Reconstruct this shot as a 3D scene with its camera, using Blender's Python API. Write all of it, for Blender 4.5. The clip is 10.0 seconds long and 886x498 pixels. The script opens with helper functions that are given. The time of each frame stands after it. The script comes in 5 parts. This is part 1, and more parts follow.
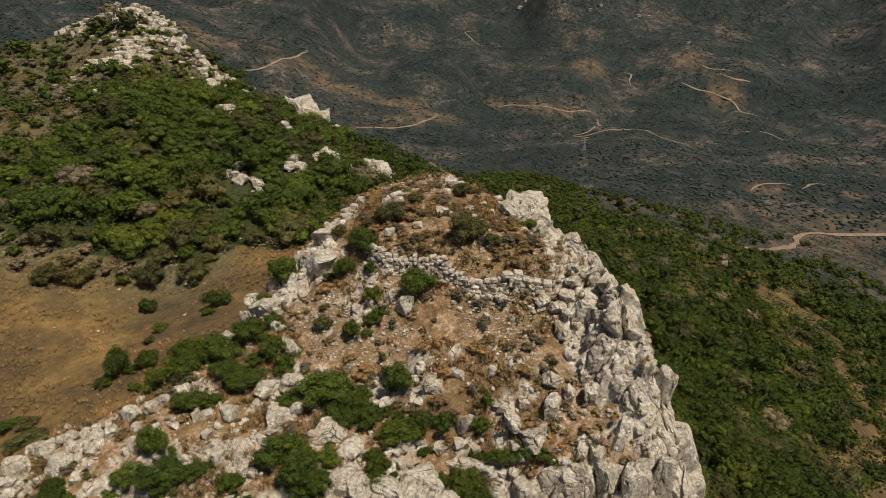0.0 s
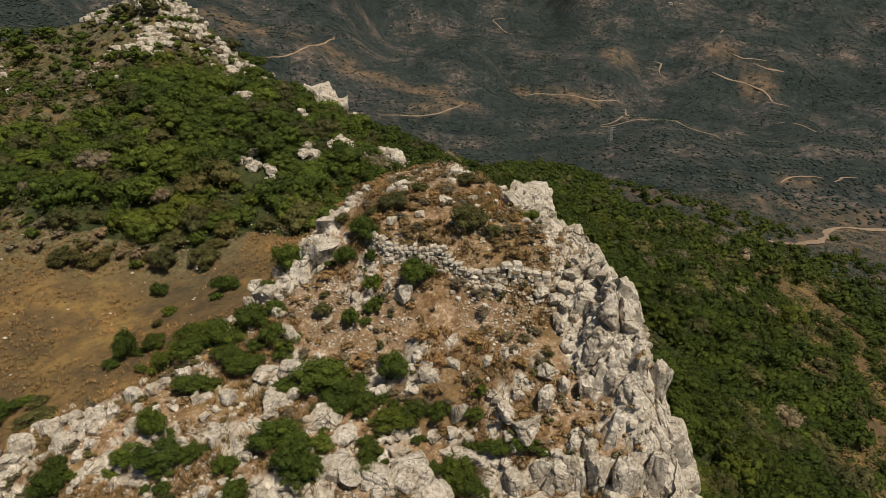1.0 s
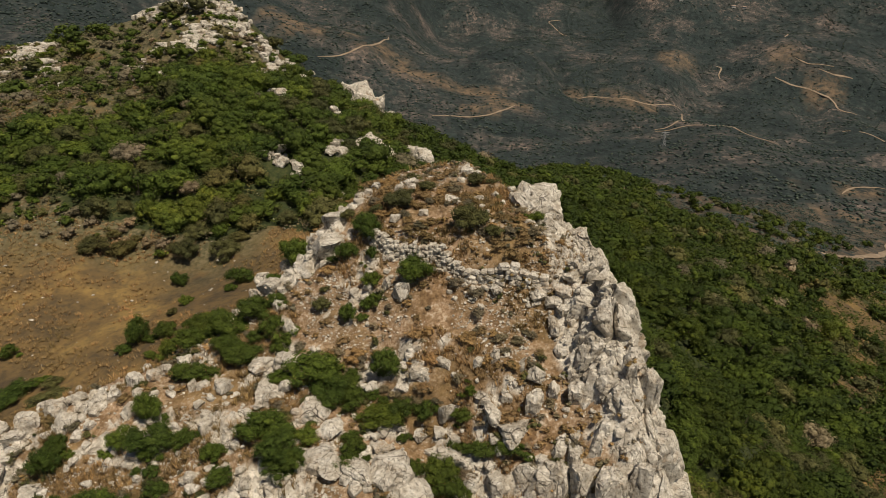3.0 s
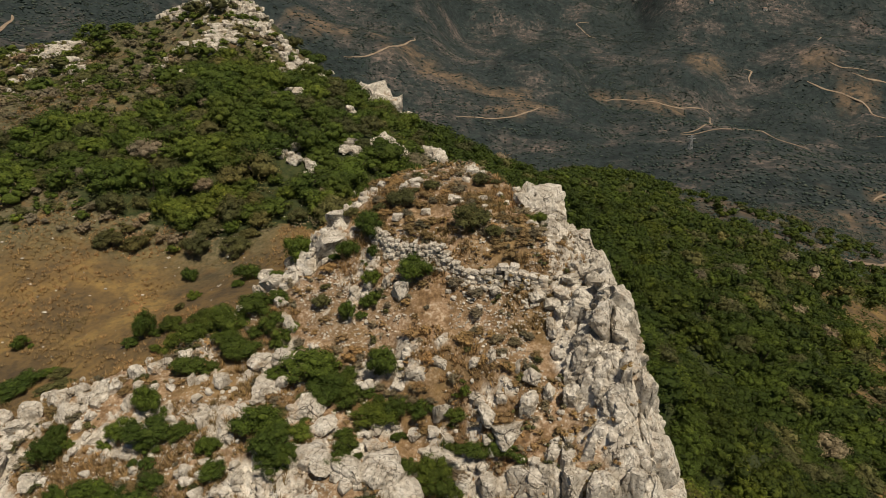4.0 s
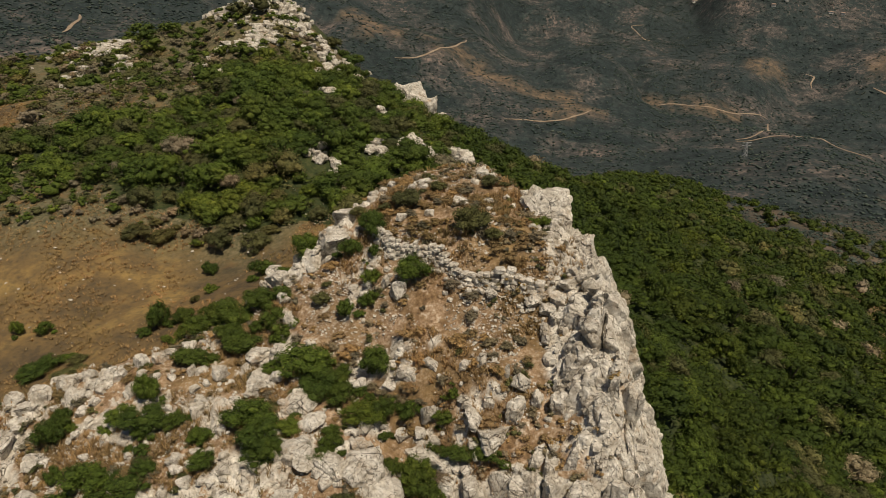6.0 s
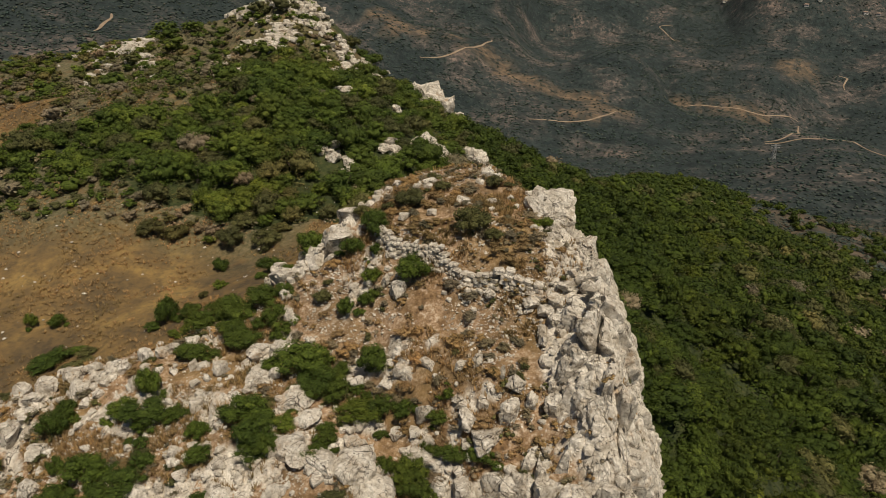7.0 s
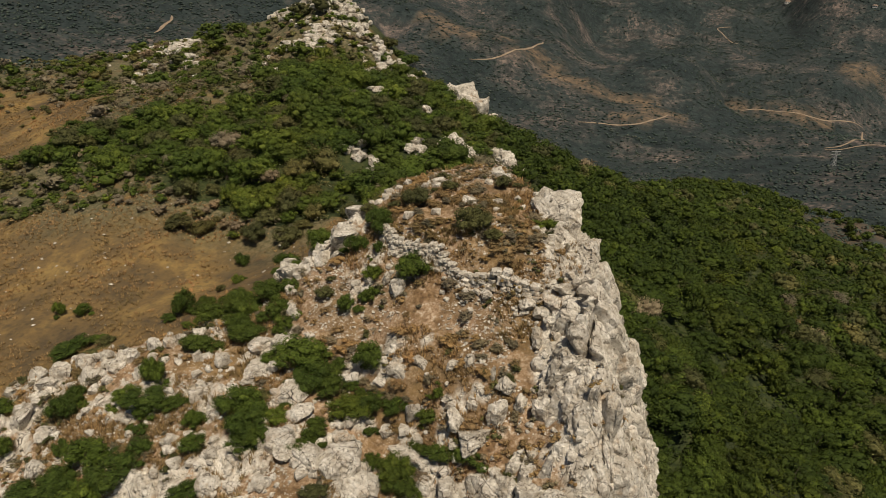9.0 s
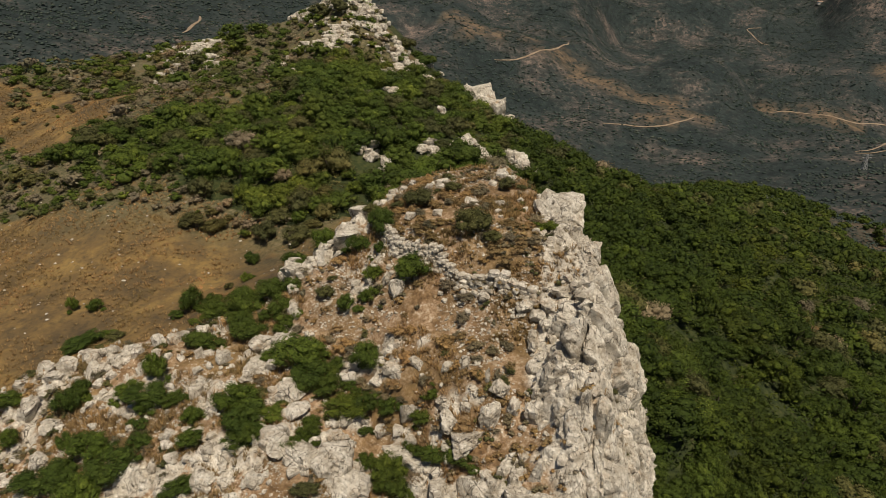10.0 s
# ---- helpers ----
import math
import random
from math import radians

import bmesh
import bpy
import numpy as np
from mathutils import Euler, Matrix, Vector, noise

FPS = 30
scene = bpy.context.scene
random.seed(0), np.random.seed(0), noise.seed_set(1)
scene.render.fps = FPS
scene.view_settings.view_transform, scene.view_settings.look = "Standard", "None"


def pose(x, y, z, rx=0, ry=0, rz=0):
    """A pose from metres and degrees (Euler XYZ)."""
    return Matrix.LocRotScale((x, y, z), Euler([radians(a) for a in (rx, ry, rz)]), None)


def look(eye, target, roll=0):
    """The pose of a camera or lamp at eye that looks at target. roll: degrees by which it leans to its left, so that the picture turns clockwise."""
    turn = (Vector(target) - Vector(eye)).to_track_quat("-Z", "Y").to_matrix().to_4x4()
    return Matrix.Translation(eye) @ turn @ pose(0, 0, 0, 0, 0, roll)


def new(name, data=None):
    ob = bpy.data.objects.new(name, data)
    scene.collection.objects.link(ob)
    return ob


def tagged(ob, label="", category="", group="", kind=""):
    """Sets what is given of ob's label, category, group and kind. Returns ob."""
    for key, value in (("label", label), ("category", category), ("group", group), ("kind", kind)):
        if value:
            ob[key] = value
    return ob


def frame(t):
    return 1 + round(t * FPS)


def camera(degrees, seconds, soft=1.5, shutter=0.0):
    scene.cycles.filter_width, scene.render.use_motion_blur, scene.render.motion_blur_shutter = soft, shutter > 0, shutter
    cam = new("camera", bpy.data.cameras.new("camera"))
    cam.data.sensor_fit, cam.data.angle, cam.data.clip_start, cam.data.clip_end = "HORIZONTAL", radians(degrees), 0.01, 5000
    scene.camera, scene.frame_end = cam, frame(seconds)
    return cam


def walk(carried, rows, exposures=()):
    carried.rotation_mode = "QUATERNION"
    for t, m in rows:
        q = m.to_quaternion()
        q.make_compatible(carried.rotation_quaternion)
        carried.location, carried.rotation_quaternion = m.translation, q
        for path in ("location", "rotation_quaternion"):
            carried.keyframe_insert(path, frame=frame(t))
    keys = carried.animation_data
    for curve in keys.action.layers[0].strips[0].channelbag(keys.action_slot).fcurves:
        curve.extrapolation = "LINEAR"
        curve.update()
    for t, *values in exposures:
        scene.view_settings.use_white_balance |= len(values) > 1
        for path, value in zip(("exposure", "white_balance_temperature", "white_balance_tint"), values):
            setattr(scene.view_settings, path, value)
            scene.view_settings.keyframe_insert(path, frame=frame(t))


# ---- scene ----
import itertools

cam = camera(66.2, 10.0, soft=0.85)
PATH = [
    (0, (-0.038, 0.511, 19.356), (-0.039, 2.349, 18.567), 1.3),
    (0.5, (0.666, 0.533, 19.412), (0.626, 2.361, 18.603), 1.3),
    (1, (1.268, 0.574, 19.428), (1.194, 2.396, 18.607), 1.3),
    (1.5, (1.968, 0.637, 19.431), (1.856, 2.458, 18.61), 1.3),
    (2, (2.581, 0.69, 19.412), (2.435, 2.508, 18.592), 1.3),
    (2.5, (3.246, 0.791, 19.385), (3.062, 2.606, 18.564), 1.3),
    (4, (5.105, 1.136, 19.22), (4.814, 2.937, 18.401), 1.3),
    (4.5, (5.747, 1.263, 19.223), (5.419, 3.059, 18.405), 1.3),
    (5, (6.313, 1.39, 19.239), (5.952, 3.178, 18.42), 1.2),
    (5.5, (6.951, 1.554, 19.231), (6.555, 3.336, 18.413), 1.2),
    (7, (8.738, 2.061, 19.254), (8.24, 3.816, 18.434), 1.1),
    (7.5, (9.369, 2.261, 19.234), (8.835, 4.005, 18.415), 1.0),
    (8, (9.939, 2.453, 19.187), (9.373, 4.187, 18.369), 0.8),
    (8.5, (10.478, 2.629, 19.162), (9.88, 4.353, 18.344), 0.7),
    (9, (11.112, 2.874, 19.134), (10.477, 4.586, 18.317), 0.6),
    (9.5, (11.684, 3.097, 19.149), (11.018, 4.797, 18.332), 0.5),
    (10, (12.272, 3.351, 19.175), (11.572, 5.037, 18.359), 0.4),
]
walk(cam, [(t, look(eye, target, roll)) for t, eye, target, roll in PATH])

# ---- light ----
SUN_AZIMUTH, SUN_HEIGHT = 140.0, 63.0        # degrees: clockwise from +y, and above the horizon
world = bpy.data.worlds.new("sky")
scene.world = world
world.use_nodes = True
sky = world.node_tree.nodes.new("ShaderNodeTexSky")
sky.sky_type = "NISHITA"
sky.sun_disc = False
sky.sun_elevation = radians(SUN_HEIGHT)
sky.sun_rotation = radians(SUN_AZIMUTH)
background = world.node_tree.nodes["Background"]
world.node_tree.links.new(sky.outputs[0], background.inputs[0])
background.inputs[1].default_value = 0.043
sun_data = bpy.data.lights.new("sun", "SUN")
sun_data.energy, sun_data.angle, sun_data.color = 5.15, radians(0.6), (1.0, 0.87, 0.69)
sun = new("sun", sun_data)
_a, _e = radians(SUN_AZIMUTH), radians(SUN_HEIGHT)
sun.matrix_world = look((60 * math.sin(_a), 60 * math.cos(_a), 90), (60 * math.sin(_a) - math.sin(_a) * math.cos(_e), 60 * math.cos(_a) - math.cos(_a) * math.cos(_e), 90 - math.sin(_e)))
scene.view_settings.exposure = -0.53

# ---- landform ----
def lattice(ix, iy, seed):
    """A repeatable random number between 0 and 1 for each pair of whole numbers."""
    n = (ix.astype(np.int64) * 374761393 + iy.astype(np.int64) * 668265263 + seed * 974634777) & 0xFFFFFFFF
    n = ((n ^ (n >> 13)) * 1274126177) & 0xFFFFFFFF
    return ((n ^ (n >> 16)) & 0xFFFF) / 65535.0


def grain(x, y, size, seed=0):
    """Smooth noise from -1 to 1 with lumps of that size in metres."""
    x, y = x / size, y / size
    ix, iy = np.floor(x), np.floor(y)
    fx, fy = x - ix, y - iy
    fx, fy = fx * fx * (3 - 2 * fx), fy * fy * (3 - 2 * fy)
    a = lattice(ix, iy, seed) * (1 - fx) + lattice(ix + 1, iy, seed) * fx
    b = lattice(ix, iy + 1, seed) * (1 - fx) + lattice(ix + 1, iy + 1, seed) * fx
    return 2 * (a * (1 - fy) + b * fy) - 1


def rough(x, y, size, octaves=4, seed=0):
    out, k = 0.0, 1.0
    for i in range(octaves):
        out = out + k * grain(x + 17.3 * i, y - 9.1 * i, size, seed + i)
        size, k = size / 2.03, k / 2
    return out


def blocky(x, y, size, seed=0):
    """Blocks of rock: the height of the nearest block, and how near the joint between two blocks is."""
    gx, gy = np.floor(x / size), np.floor(y / size)
    best, second, level = np.full(x.shape, 9.0), np.full(x.shape, 9.0), np.zeros(x.shape)
    for i in (-1, 0, 1):
        for j in (-1, 0, 1):
            cx, cy = gx + i, gy + j
            px, py = cx + lattice(cx, cy, seed), cy + lattice(cx, cy, seed + 7)
            d = np.hypot(x / size - px, y / size - py)
            tone = lattice(cx, cy, seed + 13)
            closer = d < best
            second = np.where(closer, best, np.minimum(second, d))
            level = np.where(closer, tone + 0.6 * ((x / size - px) * (lattice(cx, cy, seed + 3) - 0.5) + (y / size - py) * (lattice(cx, cy, seed + 5) - 0.5)), level)
            best = np.where(closer, d, best)
    return level, second - best


def fracture(p, size, seed=0, tall=1.0):
    """Jointed rock in space: how proud the block at each place stands (with its own tilt), and how near the next joint is."""
    q = np.asarray(p, float) / np.array([size, size, size * tall])
    g = np.floor(q)
    best, second, level = np.full(len(q), 9.0), np.full(len(q), 9.0), np.zeros(len(q))
    for i, j, k in itertools.product((-1, 0, 1), repeat=3):
        c = g + (i, j, k)
        u, v = c[:, 0] + 57 * c[:, 2], c[:, 1] + 131 * c[:, 2]
        off = q - c - np.stack([lattice(u, v, seed), lattice(u, v, seed + 7), lattice(u, v, seed + 11)], 1)
        d = np.sqrt((off ** 2).sum(1))
        tone = lattice(u, v, seed + 13) + 0.55 * (off[:, 0] * (lattice(u, v, seed + 3) - 0.5) + off[:, 1] * (lattice(u, v, seed + 5) - 0.5) + off[:, 2] * (lattice(u, v, seed + 9) - 0.5))
        closer = d < best
        second = np.where(closer, best, np.minimum(second, d))
        level = np.where(closer, tone, level)
        best = np.where(closer, d, best)
    return level, second - best


def ease(a, b, v):
    t = np.clip((v - a) / (b - a), 0, 1)
    return t * t * (3 - 2 * t)


def away(x, y, line):
    """Distance to a line of points in plan; positive to the right of its way."""
    best, side = np.full(np.shape(x), 1e9), np.zeros(np.shape(x))
    for (ax, ay), (bx, by) in zip(line, line[1:]):
        dx, dy = bx - ax, by - ay
        t = np.clip(((x - ax) * dx + (y - ay) * dy) / (dx * dx + dy * dy), 0, 1)
        d = np.hypot(x - ax - t * dx, y - ay - t * dy)
        s = np.where((y - ay) * dx - (x - ax) * dy > 0, -1.0, 1.0)
        side = np.where(d < best - 1e-6, s, side)
        best = np.minimum(best, d)
    return best, side


class Surface:
    """A smooth surface hung on landform lines (crests, terraces, foot lines), in a plan that shrinks towards the distance."""

    def __init__(self, lines, core, soft):
        self.core, self.soft = core, soft
        pts = np.array([p for line in lines for p in line], float)
        self.p, z = self.squeeze(pts[:, 0], pts[:, 1]), pts[:, 2]
        n = len(z)
        a = np.zeros((n + 3, n + 3))
        a[:n, :n] = self.kernel(self.p, self.p) + np.eye(n) * -0.15
        a[:n, n] = a[n, :n] = 1
        a[:n, n + 1:] = self.p
        a[n + 1:, :n] = self.p.T
        self.w = np.linalg.solve(a, np.concatenate([z, np.zeros(3)]))

    def squeeze(self, x, y):
        x, y = np.ravel(x) - 0.0, np.ravel(y) - 30.0
        r = np.hypot(x, y) + 1e-9
        k = self.core * np.arcsinh(r / self.core) / r
        return np.stack([x * k, y * k], 1)

    def kernel(self, p, q):
        d2 = (p[:, None, 0] - q[None, :, 0]) ** 2 + (p[:, None, 1] - q[None, :, 1]) ** 2
        return -np.sqrt(d2 + self.soft ** 2)

    def __call__(self, x, y):
        shape = np.shape(x)
        p, out = self.squeeze(x, y), []
        for i in range(0, len(p), 20000):
            q = p[i:i + 20000]
            out.append(self.kernel(q, self.p) @ self.w[:-3] + self.w[-3] + q @ self.w[-2:])
        return np.concatenate(out).reshape(shape)


# the hill behind and the meadow to the west
RIDGE_LINES = [
    [(-3, 47, -0.8), (-8, 52, -1.8), (-12, 60, -1.8), (-7.2, 71.6, -2.3), (-20, 93, -2.5), (-31, 97, 3.5), (-39, 97, 8.3), (-44, 102, 11.2), (-60, 101, 6.6), (-75, 98, 3), (-100, 95, -1.5), (-125, 88, -6)],
    [(-18, 60.3, 0.3), (-14.4, 64, -0.1), (-12.2, 68.8, -0.4), (-24, 75.7, 3.0), (-54.8, 81.6, 1.5), (-67.5, 82.2, -0.7), (-28.6, 60.7, 1.2), (-38, 58, -0.8), (-41, 69.5, 2.3), (-38, 65, 0.8), (-50, 63.5, -0.8), (-51, 90, 3.5), (-36, 90, 4.5), (-80, 70, -3.4), (-92, 79, -1.4), (-110, 68, -5), (-62, 70, 0), (-135, 60, -16)],
]
MEADOW_LINES = [
    [(-18, 33, -3.6), (-28, 36, -5.2), (-20, 41, -4.2), (-15, 38.5, -2.4), (-31, 43.8, -3.8), (-41, 42.3, -5), (-60, 50, -7), (-30, 20, -8), (-50, 15, -14)],
    [(-24, 50, -2.8), (-29, 48.6, -3.0), (-32, 51, -1.8), (-23.6, 56, -0.2)],
]
# the wooded flank to the east, and what lies behind the hill
FLANK_LINES = [
    [(12.5, 38, -5), (14, 30, -9.5), (15, 22, -13), (12, 47, -8.3), (16, 50.5, -12), (21.5, 51, -15.4), (26.1, 53, -17.8), (30.2, 57.5, -18.6), (37, 65, -21.5), (18.2, 60.4, -12.4), (14.6, 71.2, -12.8), (25.6, 73.6, -17.5), (43.5, 78.4, -24.9), (8, 60, -7.6), (60, 50, -34), (40, 30, -28)],
    [(8, 90, -12), (15, 130, -24), (60.9, 161.6, -45), (62, 169, -47.2), (65, 130, -37.5), (110, 130, -56), (150, 80, -66)],
    [(13.6, 230, -53), (27, 215, -47.6), (41, 210, -48.8), (52.4, 200.5, -52.2), (59, 215, -53.5), (78, 220, -59), (115, 225, -69), (10, 275, -74), (40, 265, -74), (75, 275, -80)],
    [(-40, 125, -8), (-20, 140, -28), (-60, 190, -46), (-110, 150, -30), (-200, 150, -42)],
]
# the valley and the far mountain
VALLEY_LINES = [
    [(0, 320, -92), (120, 420, -92), (114, 557, -107), (0, 500, -104), (-110, 400, -88), (300, 250, -86), (275, 533, -100), (300, 400, -96)],
    [(-126, 560, -60), (-190, 520, -48), (-293, 340, -27), (-330, 560, -10), (-450, 500, 10), (0, 680, -92), (-250, 250, -42)],
]
MOUNTAIN_LINES = [
    [(21, 857, -77), (75, 1000, -55), (171, 700, -95), (-100, 800, -66), (100, 1120, -10), (300, 760, -74), (420, 640, -84), (500, 860, -40), (-300, 850, -20)],
    [(-200, 1250, 160), (200, 1250, 160), (700, 1150, 160), (-700, 900, 160), (1000, 500, 40), (900, 0, -60), (-900, 200, 60), (0, -300, -90), (-600, -300, -60)],
]
# the rocky knoll with its terraces, and the spur of rock that runs off to the south-west
KNOLL_LINES = [
    [(0, 42.5, 6.3), (4, 37.5, 5.4), (-4.7, 40.6, 5.4), (-6.2, 36, 4.5), (7.2, 35.5, 5.0), (9, 32, 4.3)],
    [(-3, 33.7, 4.3), (1.5, 32.3, 4.35), (5.4, 31.9, 4.5)],
    [(-3, 32.2, 3.1), (1.5, 31.0, 3.1), (5.4, 30.5, 3.2), (9.1, 28.8, 3.8)],
    [(-7.2, 30, 0.7), (-4.7, 30.4, 1.2), (-1, 29, 1.0), (4.3, 27.5, 1.3), (8, 26.2, 1.8), (9.8, 26.4, 2.4), (10.8, 25, -0.4)],
]
SPUR_LINES = [
    [(-8.5, 37.1, 2.7), (-10.2, 34.2, 0.9), (-12.2, 35.5, -0.6)],
    [(-2.6, 28.2, -0.2), (2, 26.8, 0.4), (-6, 27, -0.5), (5, 24.6, -1.1), (1.2, 24.5, -2.3), (9.6, 24.6, 0)],
    [(-6.2, 23.5, -1.3), (-1.2, 22, -1.4), (-9.9, 26.6, -1.0), (-8.5, 28.1, -0.5), (-14.3, 27, -1.3), (-19.4, 25.4, -2.5), (-24, 23, -4)],
    [(0, 14, -7), (-12, 14, -7), (10, 19, -6)],
]
EAST_RIM = [(-2, 45), (1, 42.5), (4.4, 39.6), (6.6, 36.5), (7.9, 33), (8.6, 30), (9.0, 28), (9.7, 26.5), (10.9, 25.2), (12.1, 23.5), (13.0, 20), (13.4, 12)]
WEST_FOOT = [(12, 5), (-28, 8), (-27, 22), (-20, 27.5), (-15.5, 30), (-13, 33), (-12.5, 36.5), (-9.5, 40), (-6.5, 43), (-2, 45)]
hill_surface = Surface(RIDGE_LINES + MEADOW_LINES + FLANK_LINES + VALLEY_LINES + MOUNTAIN_LINES, 45.0, 4.0)
knoll_surface = Surface(KNOLL_LINES + SPUR_LINES, 400.0, 1.5)


def knoll_mask(x, y):
    """How far a place lies in the knoll: 1 on it, 0 off it; and its distance west of the eastern rim."""
    de, se = away(x, y, EAST_RIM)
    dw, sw = away(x, y, WEST_FOOT)
    wob = 0.5 * rough(x, y, 2.2, 3, 41)
    east, west = -de * se, -dw * sw        # both positive outside
    east = np.where((y > 45) & (x > -2), np.abs(east) + 0.01, east)
    low = ease(36, 29, y)
    m = (1 - np.clip((east + wob + 0.1) / (4.4 + 0.8 * low), 0, 1)) ** (2 - 0.9 * low) * (1 - ease(-2.2, 2.2, west + wob))
    return m, -east


def rock_mask(x, y):
    """Where the bedrock lies bare, 0 to 1."""
    m, inside = knoll_mask(x, y)
    n = rough(x, y, 3.0, 4, 5)
    rim = ease(3.0, 0.9, inside - 1.0 * ease(30, 25, y) + 0.8 * n) * ease(0.02, 0.2, m) * ease(39.5, 37.0, y)
    spur = away(x, y, [(-6, 33), (-8, 29), (-13, 27), (-20, 25.5), (-26, 20)])[0]
    ledge = ease(1.5, 0.7, np.hypot((x - 7.1) / 1.25, y - 26.4) + 0.3 * n)
    rim = rim * (1 - ledge)
    low = ease(27.5, 24.0, y + 1.2 * n) * ease(0.1, 0.4, m) * ease(0.16, 0.45, rough(x, y, 1.7, 4, 8))
    return np.clip(np.maximum.reduce([rim, 0.95 * ease(4.6, 1.6, spur + 1.4 * n) * ease(0.24, 0.44, rough(x, y, 1.3, 4, 12)), 0.95 * low, 0.9 * ease(2.2, 0.9, away(x, y, [(-6.2, 38.5), (-7.0, 36.0), (-8.3, 34.2), (-10.5, 34.4), (-12.2, 35.4)])[0] + 0.7 * n) * ease(-0.3, 0.15, rough(x, y, 1.5, 3, 14)), 0.75 * ease(30.2, 28.6, y) * ease(-9.5, -8, x) * ease(7, 6, x) * ease(0.42, 0.62, rough(x, y, 1.4, 4, 16))]), 0, 1)


def height(x, y, fine=True):
    """The ground's height at a place in plan."""
    x, y = np.asarray(x, float), np.asarray(y, float)
    g = hill_surface(x, y)
    m, inside = knoll_mask(x, y)
    h = g + (knoll_surface(x, y) - g) * m
    far = np.hypot(x, y - 30)
    h = h + ease(190, 330, far) * 5.0 * rough(x, y, 120.0, 4, 31) + ease(250, 600, far) * (16.0 * rough(x, y, 260.0, 3, 37) - 26.0 * (0.4 - np.abs(rough(x, y, 150.0, 4, 39))))
    h = h + 0.35 * rough(x, y, 9.0, 3, 21) * (1 - 0.7 * m)
    if fine:
        near = ease(120, 60, far)
        r = rock_mask(x, y)
        wx, wy = x + 0.35 * grain(x, y, 0.9, 3) + 0.12 * grain(x, y, 0.35, 6), y + 0.35 * grain(x, y, 0.9, 4) + 0.12 * grain(x, y, 0.35, 8)
        level, joint = blocky(wx, wy, 1.25, 51)
        small, crack = blocky(wx, wy, 0.5, 61)
        h = h + near * (0.06 * rough(x, y, 0.9, 3, 25) + r * (0.62 * (level - 0.4) + 0.46 * (small - 0.45) + 0.20 * rough(x, y, 0.6, 3, 27) - 0.34 * ease(0.14, 0.0, joint) - 0.16 * ease(0.2, 0.0, crack)))
    return h

# ---- materials ----
def material(name):
    m = bpy.data.materials.new(name)
    m.use_nodes = True
    nodes, links = m.node_tree.nodes, m.node_tree.links
    return m, nodes, links, nodes["Principled BSDF"]


def add(nodes, kind, **values):
    n = nodes.new(kind)
    for k, v in values.items():
        n.inputs[k].default_value = v
    return n


def ramp(nodes, links, source, stops):
    n = nodes.new("ShaderNodeValToRGB")
    e = n.color_ramp.elements
    while len(e) < len(stops):
        e.new(0.5)
    for el, (at, colour) in zip(e, stops):
        el.position, el.color = at, (*colour, 1)
    links.new(source, n.inputs[0])
    return n.outputs[0]


def mixed(nodes, links, factor, a, b, blend="MIX"):
    n = nodes.new("ShaderNodeMix")
    n.data_type, n.blend_type = "RGBA", blend
    for source, slot in ((factor, 0), (a, 6), (b, 7)):
        if isinstance(source, (int, float)):
            n.inputs[slot].default_value = source
        elif isinstance(source, tuple):
            n.inputs[slot].default_value = (*source, 1)
        else:
            links.new(source, n.inputs[slot])
    return n.outputs[2]


def place(nodes):
    return nodes.new("ShaderNodeNewGeometry").outputs["Position"]


def speckle(nodes, links, at, scale, detail=4.0, rough_=0.6):
    n = add(nodes, "ShaderNodeTexNoise", Scale=scale, Detail=detail, Roughness=rough_)
    links.new(at, n.inputs["Vector"])
    return n.outputs["Fac"]


def stretch(nodes, links, value, a, b):
    n = nodes.new("ShaderNodeMapRange")
    n.inputs[1].default_value, n.inputs[2].default_value = a, b
    links.new(value, n.inputs[0])
    return n.outputs[0]


def relief(nodes, links, bsdf, value, strength, distance):
    n = add(nodes, "ShaderNodeBump", Strength=strength, Distance=distance)
    links.new(value, n.inputs["Height"])
    links.new(n.outputs[0], bsdf.inputs["Normal"])


